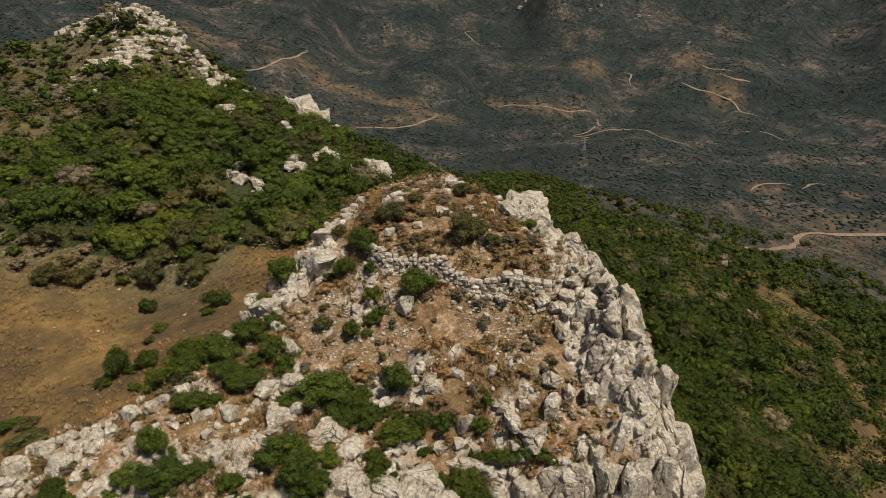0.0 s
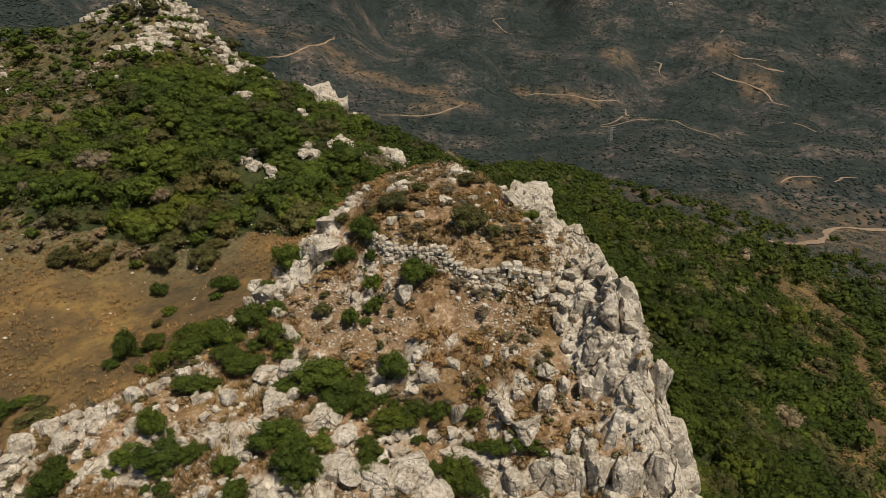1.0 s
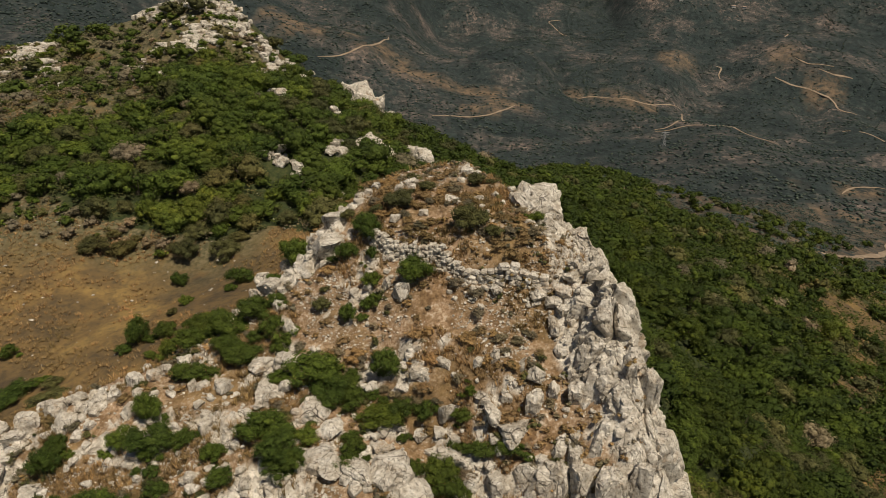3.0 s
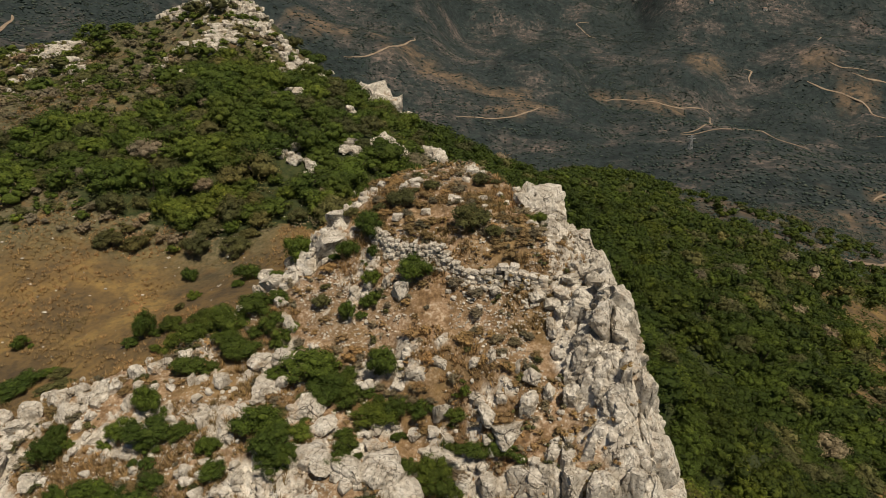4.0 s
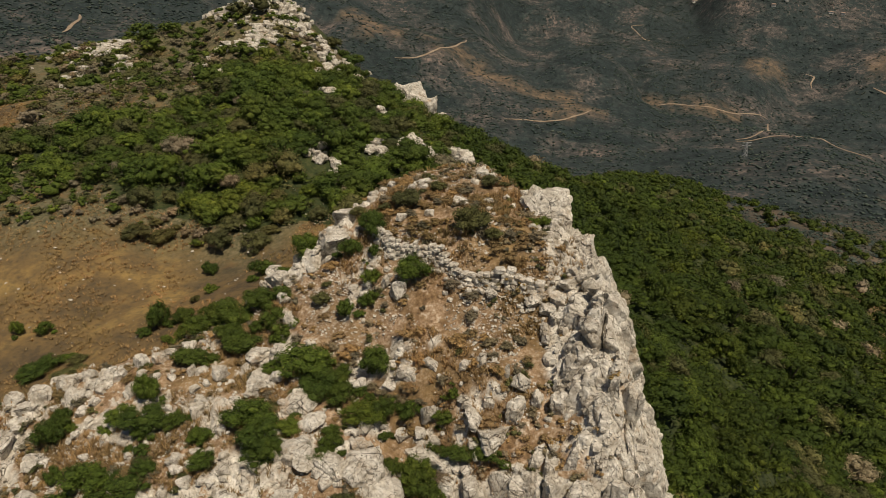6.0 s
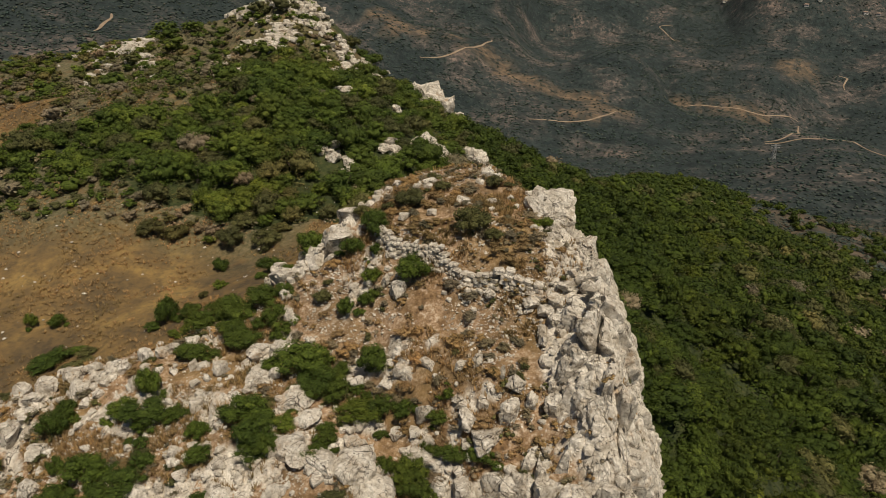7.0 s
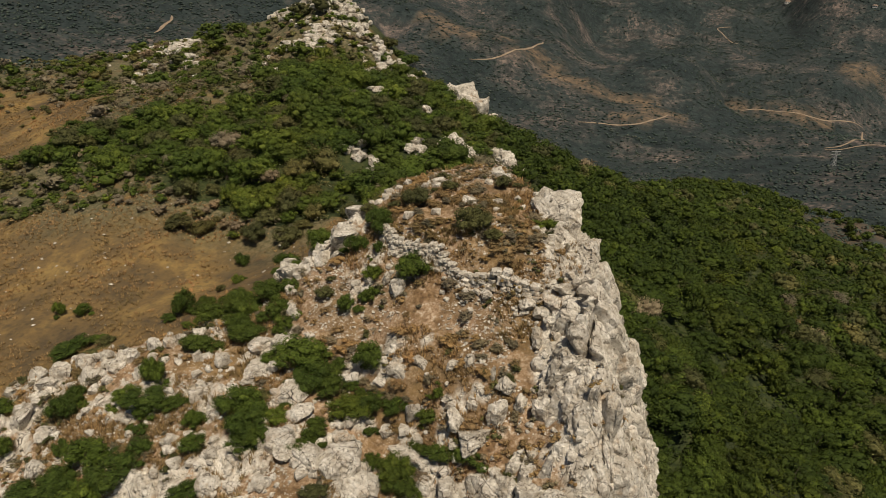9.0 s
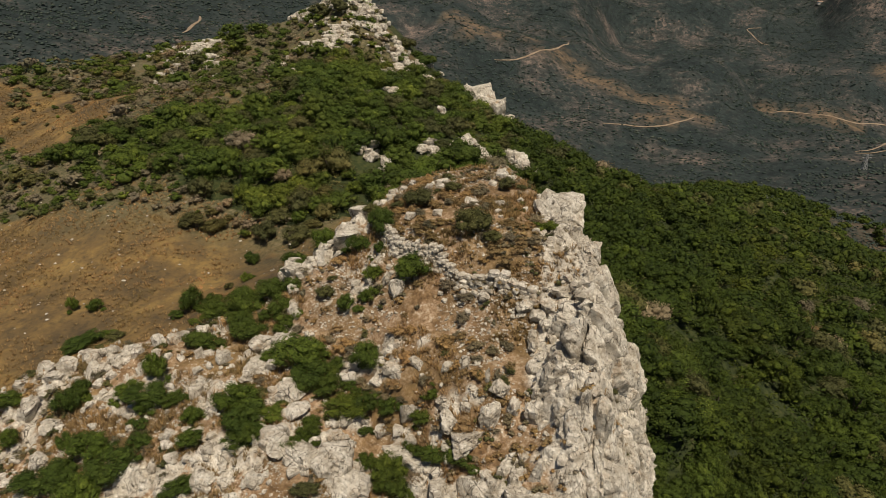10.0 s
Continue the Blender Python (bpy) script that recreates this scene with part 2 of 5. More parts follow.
def limestone_colour(nodes, links, at):
    """Weathered cream and grey limestone with ochre stains, grey lichen, dark pits and broken cracks."""
    base = ramp(nodes, links, speckle(nodes, links, at, 1.2, 8, 0.68), [(0.34, (0.35, 0.315, 0.26)), (0.43, (0.55, 0.505, 0.435)), (0.52, (0.71, 0.67, 0.60)), (0.65, (0.82, 0.79, 0.73))])
    stain = stretch(nodes, links, speckle(nodes, links, at, 0.7, 6, 0.7), 0.57, 0.74)
    c = mixed(nodes, links, stain, base, (0.50, 0.35, 0.21))
    lichen = stretch(nodes, links, speckle(nodes, links, at, 2.6, 8, 0.75), 0.55, 0.63)
    c = mixed(nodes, links, lichen, c, (0.44, 0.42, 0.38))
    mottle = stretch(nodes, links, speckle(nodes, links, at, 5.0, 9, 0.8), 0.40, 0.60)
    c = mixed(nodes, links, mottle, mixed(nodes, links, 1.0, c, (0.72, 0.69, 0.64), "MULTIPLY"), mixed(nodes, links, 1.0, c, (1.12, 1.12, 1.11), "MULTIPLY"))
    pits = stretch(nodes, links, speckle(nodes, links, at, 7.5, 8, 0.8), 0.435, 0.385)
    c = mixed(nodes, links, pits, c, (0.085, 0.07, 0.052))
    wob = add(nodes, "ShaderNodeTexNoise", Scale=1.6, Detail=4.0)
    links.new(at, wob.inputs["Vector"])
    bent = mixed(nodes, links, 0.35, at, wob.outputs["Color"], "ADD")
    flat = nodes.new("ShaderNodeMapping")
    flat.inputs["Scale"].default_value = (1.0, 1.0, 0.4)
    links.new(bent, flat.inputs["Vector"])
    cells = add(nodes, "ShaderNodeTexVoronoi", Scale=1.2)
    cells.feature = "DISTANCE_TO_EDGE"
    links.new(flat.outputs[0], cells.inputs["Vector"])
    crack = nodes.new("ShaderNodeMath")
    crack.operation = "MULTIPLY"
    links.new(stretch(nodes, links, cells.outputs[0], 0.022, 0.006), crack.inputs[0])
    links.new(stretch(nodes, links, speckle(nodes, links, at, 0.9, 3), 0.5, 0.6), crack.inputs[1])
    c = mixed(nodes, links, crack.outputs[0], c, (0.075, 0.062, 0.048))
    shards = add(nodes, "ShaderNodeTexVoronoi", Scale=3.1)
    shards.feature = "DISTANCE_TO_EDGE"
    links.new(flat.outputs[0], shards.inputs["Vector"])
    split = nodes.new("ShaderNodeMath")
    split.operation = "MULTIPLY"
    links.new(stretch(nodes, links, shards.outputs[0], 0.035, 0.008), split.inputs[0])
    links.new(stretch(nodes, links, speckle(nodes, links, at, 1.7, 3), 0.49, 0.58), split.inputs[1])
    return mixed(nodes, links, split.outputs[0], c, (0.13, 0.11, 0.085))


def make_limestone():
    m, nodes, links, bsdf = material("limestone")
    at = place(nodes)
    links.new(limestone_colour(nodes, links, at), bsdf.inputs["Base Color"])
    bsdf.inputs["Roughness"].default_value = 0.92
    bsdf.inputs["Specular IOR Level"].default_value = 0.2
    relief(nodes, links, bsdf, speckle(nodes, links, at, 4.5, 10, 0.76), 0.9, 0.10)
    return m


def make_ground():
    m, nodes, links, bsdf = material("hillside")
    at = place(nodes)
    tone = speckle(nodes, links, at, 0.14, 12, 0.74)
    dry = ramp(nodes, links, tone, [(0.36, (0.092, 0.065, 0.032)), (0.45, (0.145, 0.098, 0.042)), (0.52, (0.205, 0.132, 0.049)), (0.61, (0.31, 0.205, 0.068))])
    tuft = stretch(nodes, links, speckle(nodes, links, at, 1.6, 8, 0.78), 0.48, 0.60)
    dry = mixed(nodes, links, tuft, dry, mixed(nodes, links, 1.0, dry, (0.62, 0.66, 0.78), "MULTIPLY"))
    heath = nodes.new("ShaderNodeAttribute")
    heath.attribute_name = "heath"
    patch = nodes.new("ShaderNodeMath")
    patch.operation = "MULTIPLY"
    links.new(heath.outputs["Fac"], patch.inputs[0])
    links.new(stretch(nodes, links, speckle(nodes, links, at, 0.32, 7, 0.7), 0.35, 0.48), patch.inputs[1])
    dry = mixed(nodes, links, patch.outputs[0], dry, ramp(nodes, links, speckle(nodes, links, at, 2.5, 6, 0.75), [(0.4, (0.066, 0.067, 0.030)), (0.52, (0.145, 0.128, 0.066)), (0.66, (0.24, 0.205, 0.12))]))
    red = nodes.new("ShaderNodeAttribute")
    red.attribute_name = "scree"
    gravel = ramp(nodes, links, speckle(nodes, links, at, 5.0, 9, 0.78), [(0.39, (0.17, 0.105, 0.058)), (0.47, (0.37, 0.245, 0.145)), (0.54, (0.50, 0.365, 0.24)), (0.60, (0.68, 0.58, 0.455))])
    rust = ramp(nodes, links, speckle(nodes, links, at, 3.0, 8, 0.75), [(0.36, (0.095, 0.058, 0.028)), (0.48, (0.205, 0.122, 0.058)), (0.58, (0.31, 0.20, 0.10)), (0.68, (0.40, 0.285, 0.165))])
    gravel = mixed(nodes, links, stretch(nodes, links, speckle(nodes, links, at, 0.8, 7, 0.75), 0.46, 0.58), gravel, rust)
    c = mixed(nodes, links, red.outputs["Fac"], dry, gravel)
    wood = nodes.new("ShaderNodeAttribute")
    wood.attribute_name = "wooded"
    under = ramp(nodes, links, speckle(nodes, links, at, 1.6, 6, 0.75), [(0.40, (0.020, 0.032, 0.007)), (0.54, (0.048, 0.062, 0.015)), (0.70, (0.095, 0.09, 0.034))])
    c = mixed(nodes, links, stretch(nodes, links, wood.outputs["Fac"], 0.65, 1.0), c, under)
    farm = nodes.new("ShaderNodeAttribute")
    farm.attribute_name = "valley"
    # valley ground: blue of distance haze and cloud shade mixed into its colours
    hazed_fields = ramp(nodes, links, speckle(nodes, links, at, 0.017, 10, 0.72), [(0.43, (0.012, 0.022, 0.023)), (0.49, (0.021, 0.032, 0.032)), (0.545, (0.047, 0.050, 0.048)), (0.62, (0.105, 0.092, 0.084))])
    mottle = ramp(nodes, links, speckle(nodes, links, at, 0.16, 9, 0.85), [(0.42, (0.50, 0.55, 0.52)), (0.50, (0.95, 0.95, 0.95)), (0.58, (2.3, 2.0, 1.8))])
    hazed_fields = mixed(nodes, links, 1.0, hazed_fields, mottle, "MULTIPLY")
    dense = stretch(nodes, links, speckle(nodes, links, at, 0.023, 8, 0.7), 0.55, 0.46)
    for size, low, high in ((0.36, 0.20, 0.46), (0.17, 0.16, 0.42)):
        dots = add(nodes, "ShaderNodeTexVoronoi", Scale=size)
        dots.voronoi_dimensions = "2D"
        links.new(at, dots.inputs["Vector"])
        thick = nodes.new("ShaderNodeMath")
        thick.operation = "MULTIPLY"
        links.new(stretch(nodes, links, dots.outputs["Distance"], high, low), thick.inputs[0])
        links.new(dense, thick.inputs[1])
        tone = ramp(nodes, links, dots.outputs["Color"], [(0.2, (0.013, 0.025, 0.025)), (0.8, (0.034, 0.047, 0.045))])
        hazed_fields = mixed(nodes, links, thick.outputs[0], hazed_fields, tone)
    c = mixed(nodes, links, farm.outputs["Fac"], c, hazed_fields)
    tilled = nodes.new("ShaderNodeAttribute")
    tilled.attribute_name = "tilled"
    earth = ramp(nodes, links, speckle(nodes, links, at, 0.12, 6, 0.7), [(0.38, (0.09, 0.075, 0.048)), (0.50, (0.18, 0.125, 0.078)), (0.64, (0.29, 0.20, 0.12))])
    broken = nodes.new("ShaderNodeMath")
    broken.operation = "MULTIPLY"
    links.new(tilled.outputs["Fac"], broken.inputs[0])
    links.new(stretch(nodes, links, speckle(nodes, links, at, 0.10, 8, 0.75), 0.39, 0.52), broken.inputs[1])
    c = mixed(nodes, links, broken.outputs[0], c, earth)
    bare = nodes.new("ShaderNodeAttribute")
    bare.attribute_name = "bedrock"
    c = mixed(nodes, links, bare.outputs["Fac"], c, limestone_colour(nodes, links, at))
    links.new(c, bsdf.inputs["Base Color"])
    bsdf.inputs["Roughness"].default_value = 0.95
    relief(nodes, links, bsdf, speckle(nodes, links, at, 4.0, 9, 0.72), 0.8, 0.10)
    return m


def make_foliage(name, dark, mid, light, bright=(1.55, 1.45, 1.3), gap_shade=0.6, bump=0.16):
    m, nodes, links, bsdf = material(name)
    isle = nodes.new("ShaderNodeNewGeometry").outputs["Random Per Island"]
    c = ramp(nodes, links, isle, [(0.0, dark), (0.35, mid), (0.8, mid), (1.0, light)])
    at = place(nodes)
    plant = speckle(nodes, links, at, 0.22, 3)
    c = mixed(nodes, links, stretch(nodes, links, plant, 0.38, 0.62), mixed(nodes, links, 1.0, c, (0.62, 0.68, 0.62), "MULTIPLY"), c)
    c = mixed(nodes, links, stretch(nodes, links, speckle(nodes, links, at, 0.07, 5, 0.65), 0.50, 0.66), c, mixed(nodes, links, 1.0, c, (1.35, 1.12, 1.05), "MULTIPLY"))
    tint = nodes.new("ShaderNodeAttribute")
    tint.attribute_name = "tint"
    total = nodes.new("ShaderNodeMath")
    links.new(tint.outputs["Fac"], total.inputs[0])
    links.new(nodes.new("ShaderNodeObjectInfo").outputs["Random"], total.inputs[1])
    wrap = nodes.new("ShaderNodeMath")
    wrap.operation = "FRACT"
    links.new(total.outputs[0], wrap.inputs[0])
    c = mixed(nodes, links, stretch(nodes, links, wrap.outputs[0], 0.4, 1.0), c, mixed(nodes, links, 1.0, c, bright, "MULTIPLY"))
    # noise specks darken the colour to imitate shade in gaps between leaves
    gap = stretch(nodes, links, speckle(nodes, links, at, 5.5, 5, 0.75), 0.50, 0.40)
    c = mixed(nodes, links, gap, c, mixed(nodes, links, 1.0, c, (gap_shade, gap_shade, gap_shade), "MULTIPLY"))
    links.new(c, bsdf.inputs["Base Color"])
    bsdf.inputs["Roughness"].default_value = 0.62
    bsdf.inputs["Specular IOR Level"].default_value = 0.25
    if bump:
        relief(nodes, links, bsdf, speckle(nodes, links, at, 4.5, 4, 0.7), 1.0, bump)
    return m


def make_plain(name, dark, light, scale, roughness=0.9):
    m, nodes, links, bsdf = material(name)
    at = place(nodes)
    links.new(ramp(nodes, links, speckle(nodes, links, at, scale, 5), [(0.35, dark), (0.65, light)]), bsdf.inputs["Base Color"])
    bsdf.inputs["Roughness"].default_value = roughness
    relief(nodes, links, bsdf, speckle(nodes, links, at, scale * 3, 5), 0.5, 0.05)
    return m


LIMESTONE = make_limestone()
GROUND = make_ground()
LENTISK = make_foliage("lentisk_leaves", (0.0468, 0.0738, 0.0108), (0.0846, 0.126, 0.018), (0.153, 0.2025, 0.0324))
# darkened copy of the lentisk leaves, so the eastern flank renders darker
DARKENED_LENTISK = make_foliage("darkened_lentisk_leaves", (0.0271, 0.0451, 0.0049), (0.0525, 0.0804, 0.0082), (0.0902, 0.1246, 0.0148))
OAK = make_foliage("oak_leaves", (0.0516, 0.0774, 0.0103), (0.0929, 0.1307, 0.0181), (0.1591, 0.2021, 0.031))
# darkened copy of the oak leaves, also for the eastern flank
DARKENED_OAK = make_foliage("darkened_oak_leaves", (0.0279, 0.0467, 0.0049), (0.0525, 0.0804, 0.0082), (0.0861, 0.1189, 0.0139))
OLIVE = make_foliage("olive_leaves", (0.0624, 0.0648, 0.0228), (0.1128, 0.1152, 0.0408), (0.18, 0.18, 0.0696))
# bluish and dark: distance haze and cloud shade put into the leaf colour
HAZED_VALLEY_LEAF = make_foliage("hazed_valley_leaves", (0.036, 0.060, 0.055), (0.054, 0.082, 0.073), (0.088, 0.110, 0.095), (1.8, 1.5, 1.35), 0.85, bump=0.0)
HEATH = make_foliage("grey_heath_twigs", (0.15, 0.126, 0.084), (0.246, 0.2064, 0.138), (0.348, 0.3, 0.21), gap_shade=0.75)
STRAW = make_foliage("dry_grass", (0.2352, 0.1512, 0.0706), (0.3696, 0.2464, 0.1176), (0.504, 0.364, 0.1848), gap_shade=0.85)
BARK = make_plain("bark", (0.05, 0.04, 0.03), (0.12, 0.095, 0.07), 6.0)
DIRT = make_plain("packed_dirt", (0.25, 0.185, 0.125), (0.38, 0.30, 0.215), 0.25)

# ---- ground ----
def spaced(lo, hi, step, low_end, high_end, growth):
    mid = list(np.arange(lo, hi, step))
    up, d = [hi], step
    while up[-1] < high_end:
        d *= growth
        up.append(up[-1] + d)
    down, d = [lo - step], step
    while down[-1] > low_end:
        d *= growth
        down.append(down[-1] - d)
    return np.array(down[::-1] + mid + up)


def attribute(mesh, name, values):
    mesh.attributes.new(name, "FLOAT", "POINT").data.foreach_set("value", np.ascontiguousarray(values, np.float32))


def cliff_face(x, y):
    """Bare rock on the steep eastern face below the rim, broken by ledges."""
    m, inside = knoll_mask(x, y)
    return ease(0.10, 0.3, m) * ease(0.2, -0.2, inside) * ease(-0.75, -0.2, rough(x, y, 1.6, 3, 7))


def scree_mask(x, y):
    m, inside = knoll_mask(x, y)
    return np.clip(ease(0.3, 0.9, m) * (0.75 + 0.5 * rough(x, y, 2.5, 3, 77)), 0, 1)


def grove_bench(x, y):
    """The gentler ground of olive groves and bare soil below the eastern wood."""
    return ease(40, 56, x + 0.12 * (y - 150) + 7 * rough(x, y, 22, 3, 121)) * ease(112, 140, y + 8 * rough(x, y, 18, 3, 122))


# the edge of the dense scrub on the hill behind
SCRUB_EDGE = [(-1, 46), (-6, 48), (-15.9, 50.4), (-18.5, 49.4), (-26.4, 50.6), (-32, 50.4), (-37.6, 51), (-48, 54.6), (-58, 56), (-68, 54.6), (-72, 61.5), (-57, 62.2), (-52, 64.5), (-42, 64.5), (-38, 68), (-39, 75), (-40, 84), (-34.5, 90), (-30, 95), (-18, 97), (-4, 72), (-2, 60)]


def within(x, y, ring):
    """1 inside a closed line in plan, 0 outside."""
    inside = np.zeros(np.shape(x), bool)
    for (ax, ay), (bx, by) in zip(ring, ring[1:] + ring[:1]):
        inside ^= ((ay > y) != (by > y)) & (x < (bx - ax) * (y - ay) / (by - ay + 1e-9) + ax)
    return inside.astype(float)


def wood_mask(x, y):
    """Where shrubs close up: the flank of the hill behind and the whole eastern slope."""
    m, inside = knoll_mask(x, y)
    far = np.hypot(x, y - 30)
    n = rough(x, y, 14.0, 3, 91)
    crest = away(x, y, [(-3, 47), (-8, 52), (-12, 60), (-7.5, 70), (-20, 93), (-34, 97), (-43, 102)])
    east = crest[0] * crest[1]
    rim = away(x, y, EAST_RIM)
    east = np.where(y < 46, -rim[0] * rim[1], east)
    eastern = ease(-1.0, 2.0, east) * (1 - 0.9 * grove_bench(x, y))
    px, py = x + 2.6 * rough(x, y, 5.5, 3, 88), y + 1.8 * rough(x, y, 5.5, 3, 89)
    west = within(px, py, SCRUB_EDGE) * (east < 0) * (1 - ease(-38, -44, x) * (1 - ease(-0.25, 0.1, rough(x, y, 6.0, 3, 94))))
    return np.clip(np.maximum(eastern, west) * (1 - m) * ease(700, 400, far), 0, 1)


def hay_mask(x, y):
    """The open golden grass on the western shoulder."""
    u, v = (x + 84) / 27, (y - 70 + 0.25 * (x + 84)) / 8.5
    return ease(1.15, 0.8, np.hypot(u, v) + 0.3 * rough(x, y, 9, 3, 97))


# rock outcrops on the hill behind: centre, length, width, turn in degrees, count, largest size
OUTCROPS = [(-19.4, 93.8, 2.8, 0.8, -12, 34, 2.5), (-18.6, 60, 2.2, 1.2, 0, 15, 1.4), (-16, 59, 1.2, 1.4, 40, 7, 1.0), (-12.2, 68.6, 2.2, 1.4, 20, 24, 1.7), (-14.4, 64, 1.3, 1.0, 0, 10, 1.3), (-7.3, 71.3, 2.4, 1.2, -35, 20, 1.7), (-24, 75.5, 1.8, 0.9, -40, 11, 1.2), (-54.8, 81.6, 2.2, 1.2, 20, 12, 1.0), (-67.5, 82.2, 1.5, 1.0, 0, 6, 0.9), (-26, 85.5, 2.6, 1.2, -20, 12, 1.4), (-22.7, 82.5, 3.2, 0.9, -50, 13, 1.1), (-17.4, 76.2, 1.3, 1.0, 0, 6, 0.9), (-41, 99, 4, 3.0, -40, 21, 1.8), (-37.5, 97.5, 4.2, 2.6, -35, 23, 1.7), (-33.5, 95, 4.2, 2.4, -30, 23, 1.6), (-30, 93.2, 3.4, 2.0, -30, 18, 1.5), (-44, 95, 4.0, 3.5, 20, 14, 1.1)]


def clear_of_rock(x, y):
    """0 on an outcrop and just downhill of it, 1 elsewhere."""
    out = np.ones(np.shape(x))
    for cx, cy, a, b, turn, count, big in OUTCROPS:
        dy = y - cy
        out = np.minimum(out, ease(0.75, 1.15, np.hypot((x - cx) / (a + 0.3), np.where(dy < 0, dy / (b + 2.4), dy / (b + 0.4)))))
    return out


# bare terraces and cut slopes in the valley: centre, half length, half width, turn in degrees
TERRACES = [(277, 680, 40, 20, -40), (144, 719, 36, 27, 20), (80, 589, 52, 10, 8), (-22, 492, 34, 14, 25), (130, 298, 15, 5, 0), (168, 337, 28, 5, 0), (201, 341, 14, 7, -20),
            (144, 248, 30, 16, 10), (-157, 530, 60, 24, 10), (118, 214, 26, 6, 55), (180, 283, 30, 8, 10), (150, 452, 30, 7, 0), (66, 177, 4.5, 4, 0), (-60, 518, 40, 15, 0), (25, 74, 3.5, 2, 30), (47, 58, 12, 17, 10), (62, 62, 17, 22, 0), (51, 38, 13, 15, 0), (58, 84, 14, 18, 10)]


def tilled_mask(x, y):
    out = np.zeros(np.shape(x))
    for cx, cy, a, b, turn in TERRACES:
        c, s = math.cos(radians(turn)), math.sin(radians(turn))
        u, v = ((x - cx) * c + (y - cy) * s) / a, (-(x - cx) * s + (y - cy) * c) / b
        out = np.maximum(out, 0.8 * ease(0.95, 0.6, np.hypot(u, v) + 0.7 * rough(x, y, min(a, b) * 1.3, 4, 71)))
    return out


# dirt roads of the valley: name, line, width in metres, label
ROADS = [
    ("road_1", [(44, 580), (53, 588), (68, 588), (103, 593), (135, 613)], 2.0, "pale dirt track along an orange terrace"),
    ("road_2", [(134, 600), (128, 560), (114, 500), (103, 471), (95, 469), (88, 467)], 2.4, "pale dirt track winding through the valley wood"),
    ("road_3", [(89, 465), (105, 463), (122, 476), (136, 470), (138, 452), (140, 444), (152, 447), (166, 452)], 2.1, "pale dirt track across a bare terrace"),
    ("road_4", [(233, 690), (244, 680), (260, 668), (273, 652), (273, 633), (290, 629)], 2.1, "pale dirt track descending the far slope"),
    ("road_5", [(253, 713), (260, 703), (267, 697), (286, 694)], 2.0, "pale zigzag dirt track on terraced ground"),
    ("road_6", [(186, 731), (193, 727), (187, 715), (187, 706)], 2.2, "short pale track on the far slope"),
    ("road_7", [(44, 819), (31, 823), (16.5, 838), (35, 845)], 1.8, "thin pale track on the far slope"),
    ("road_8", [(-149, 486), (-139, 497), (-132, 503), (-127, 510), (-121, 530), (-116, 557), (-115, 570), (-120, 590)], 2.2, "orange dirt road round the nose of a hill"),
    ("road_9", [(76, 164), (90, 179), (111, 206), (127, 231), (144, 257), (155, 271), (165, 275), (179, 281), (220, 284)], 3.2, "wide orange dirt road below the slope"),
    ("road_10", [(-61, 454), (-35, 464), (-23, 468), (-14, 482), (-6, 498)], 1.8, "reddish dirt track in the valley"),
    ("road_11", [(-298, 337), (-304, 352), (-319, 375), (-330, 390)], 2.7, "orange dirt road bend behind the hill"),
    ("road_12", [(260, 768), (268, 785), (273, 800)], 2.0, "short pale dirt track on the far slope"),
    ("road_13", [(154, 329), (163, 339), (177, 347), (183, 346)], 2.2, "orange dirt track above the valley groves"),
    ("road_14", [(186, 342), (195, 351), (207, 354)], 2.4, "pale dirt track beside a cut slope"),
    ("road_15", [(254, 575), (280, 574), (292, 560)], 1.8, "thin pale track in the dark valley wood"),
    ("road_16", [(271, 690), (284, 685), (302, 684)], 2.0, "pale dirt track at the foot of a terrace"),
]


def clear_of_roads(x, y):
    out = np.ones(np.shape(x))
    for _n, line, wide, _l in ROADS:
        out = np.minimum(out, ease(wide * 0.6, wide * 1.1, away(x, y, line)[0]))
    return out


def ground():
    xs = spaced(-26.0, 14.0, 0.15, -2600, 2600, 1.045)
    ys = spaced(18.5, 43.0, 0.15, -1500, 2600, 1.045)
    x, y = np.meshgrid(xs, ys)
    z = height(x, y)
    GRID.extend((xs, ys, z))
    n, k = x.shape
    mesh = bpy.data.meshes.new("ground")
    i = np.arange(n * k).reshape(n, k)
    quads = np.stack([i[:-1, :-1], i[:-1, 1:], i[1:, 1:], i[1:, :-1]], -1).reshape(-1, 4)
    mesh.from_pydata(np.stack([x, y, z], -1).reshape(-1, 3).tolist(), [], quads.tolist())
    far = np.hypot(x, y - 30).ravel()
    attribute(mesh, "bedrock", ease(0.25, 0.55, np.maximum(rock_mask(x, y), cliff_face(x, y))).ravel())
    attribute(mesh, "scree", scree_mask(x, y).ravel())
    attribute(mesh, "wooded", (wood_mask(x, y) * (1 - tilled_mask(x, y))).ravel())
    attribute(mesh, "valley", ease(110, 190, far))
    attribute(mesh, "heath", (ease(42, 50, y + 2.5 * rough(x, y, 7, 3, 87)) * ease(-14, -18, x) * (1 - hay_mask(x, y))).ravel())
    attribute(mesh, "tilled", np.maximum(tilled_mask(x, y), 0.5 * grove_bench(x, y) * (y < 300)).ravel() * ease(100, 120, far))
    mesh.polygons.foreach_set("use_smooth", np.ones(len(mesh.polygons), bool))
    mesh.materials.append(GROUND)
    return tagged(new("ground", mesh), "dry rocky hillside running down to a wooded valley", "ground", kind="structure")


GRID = []


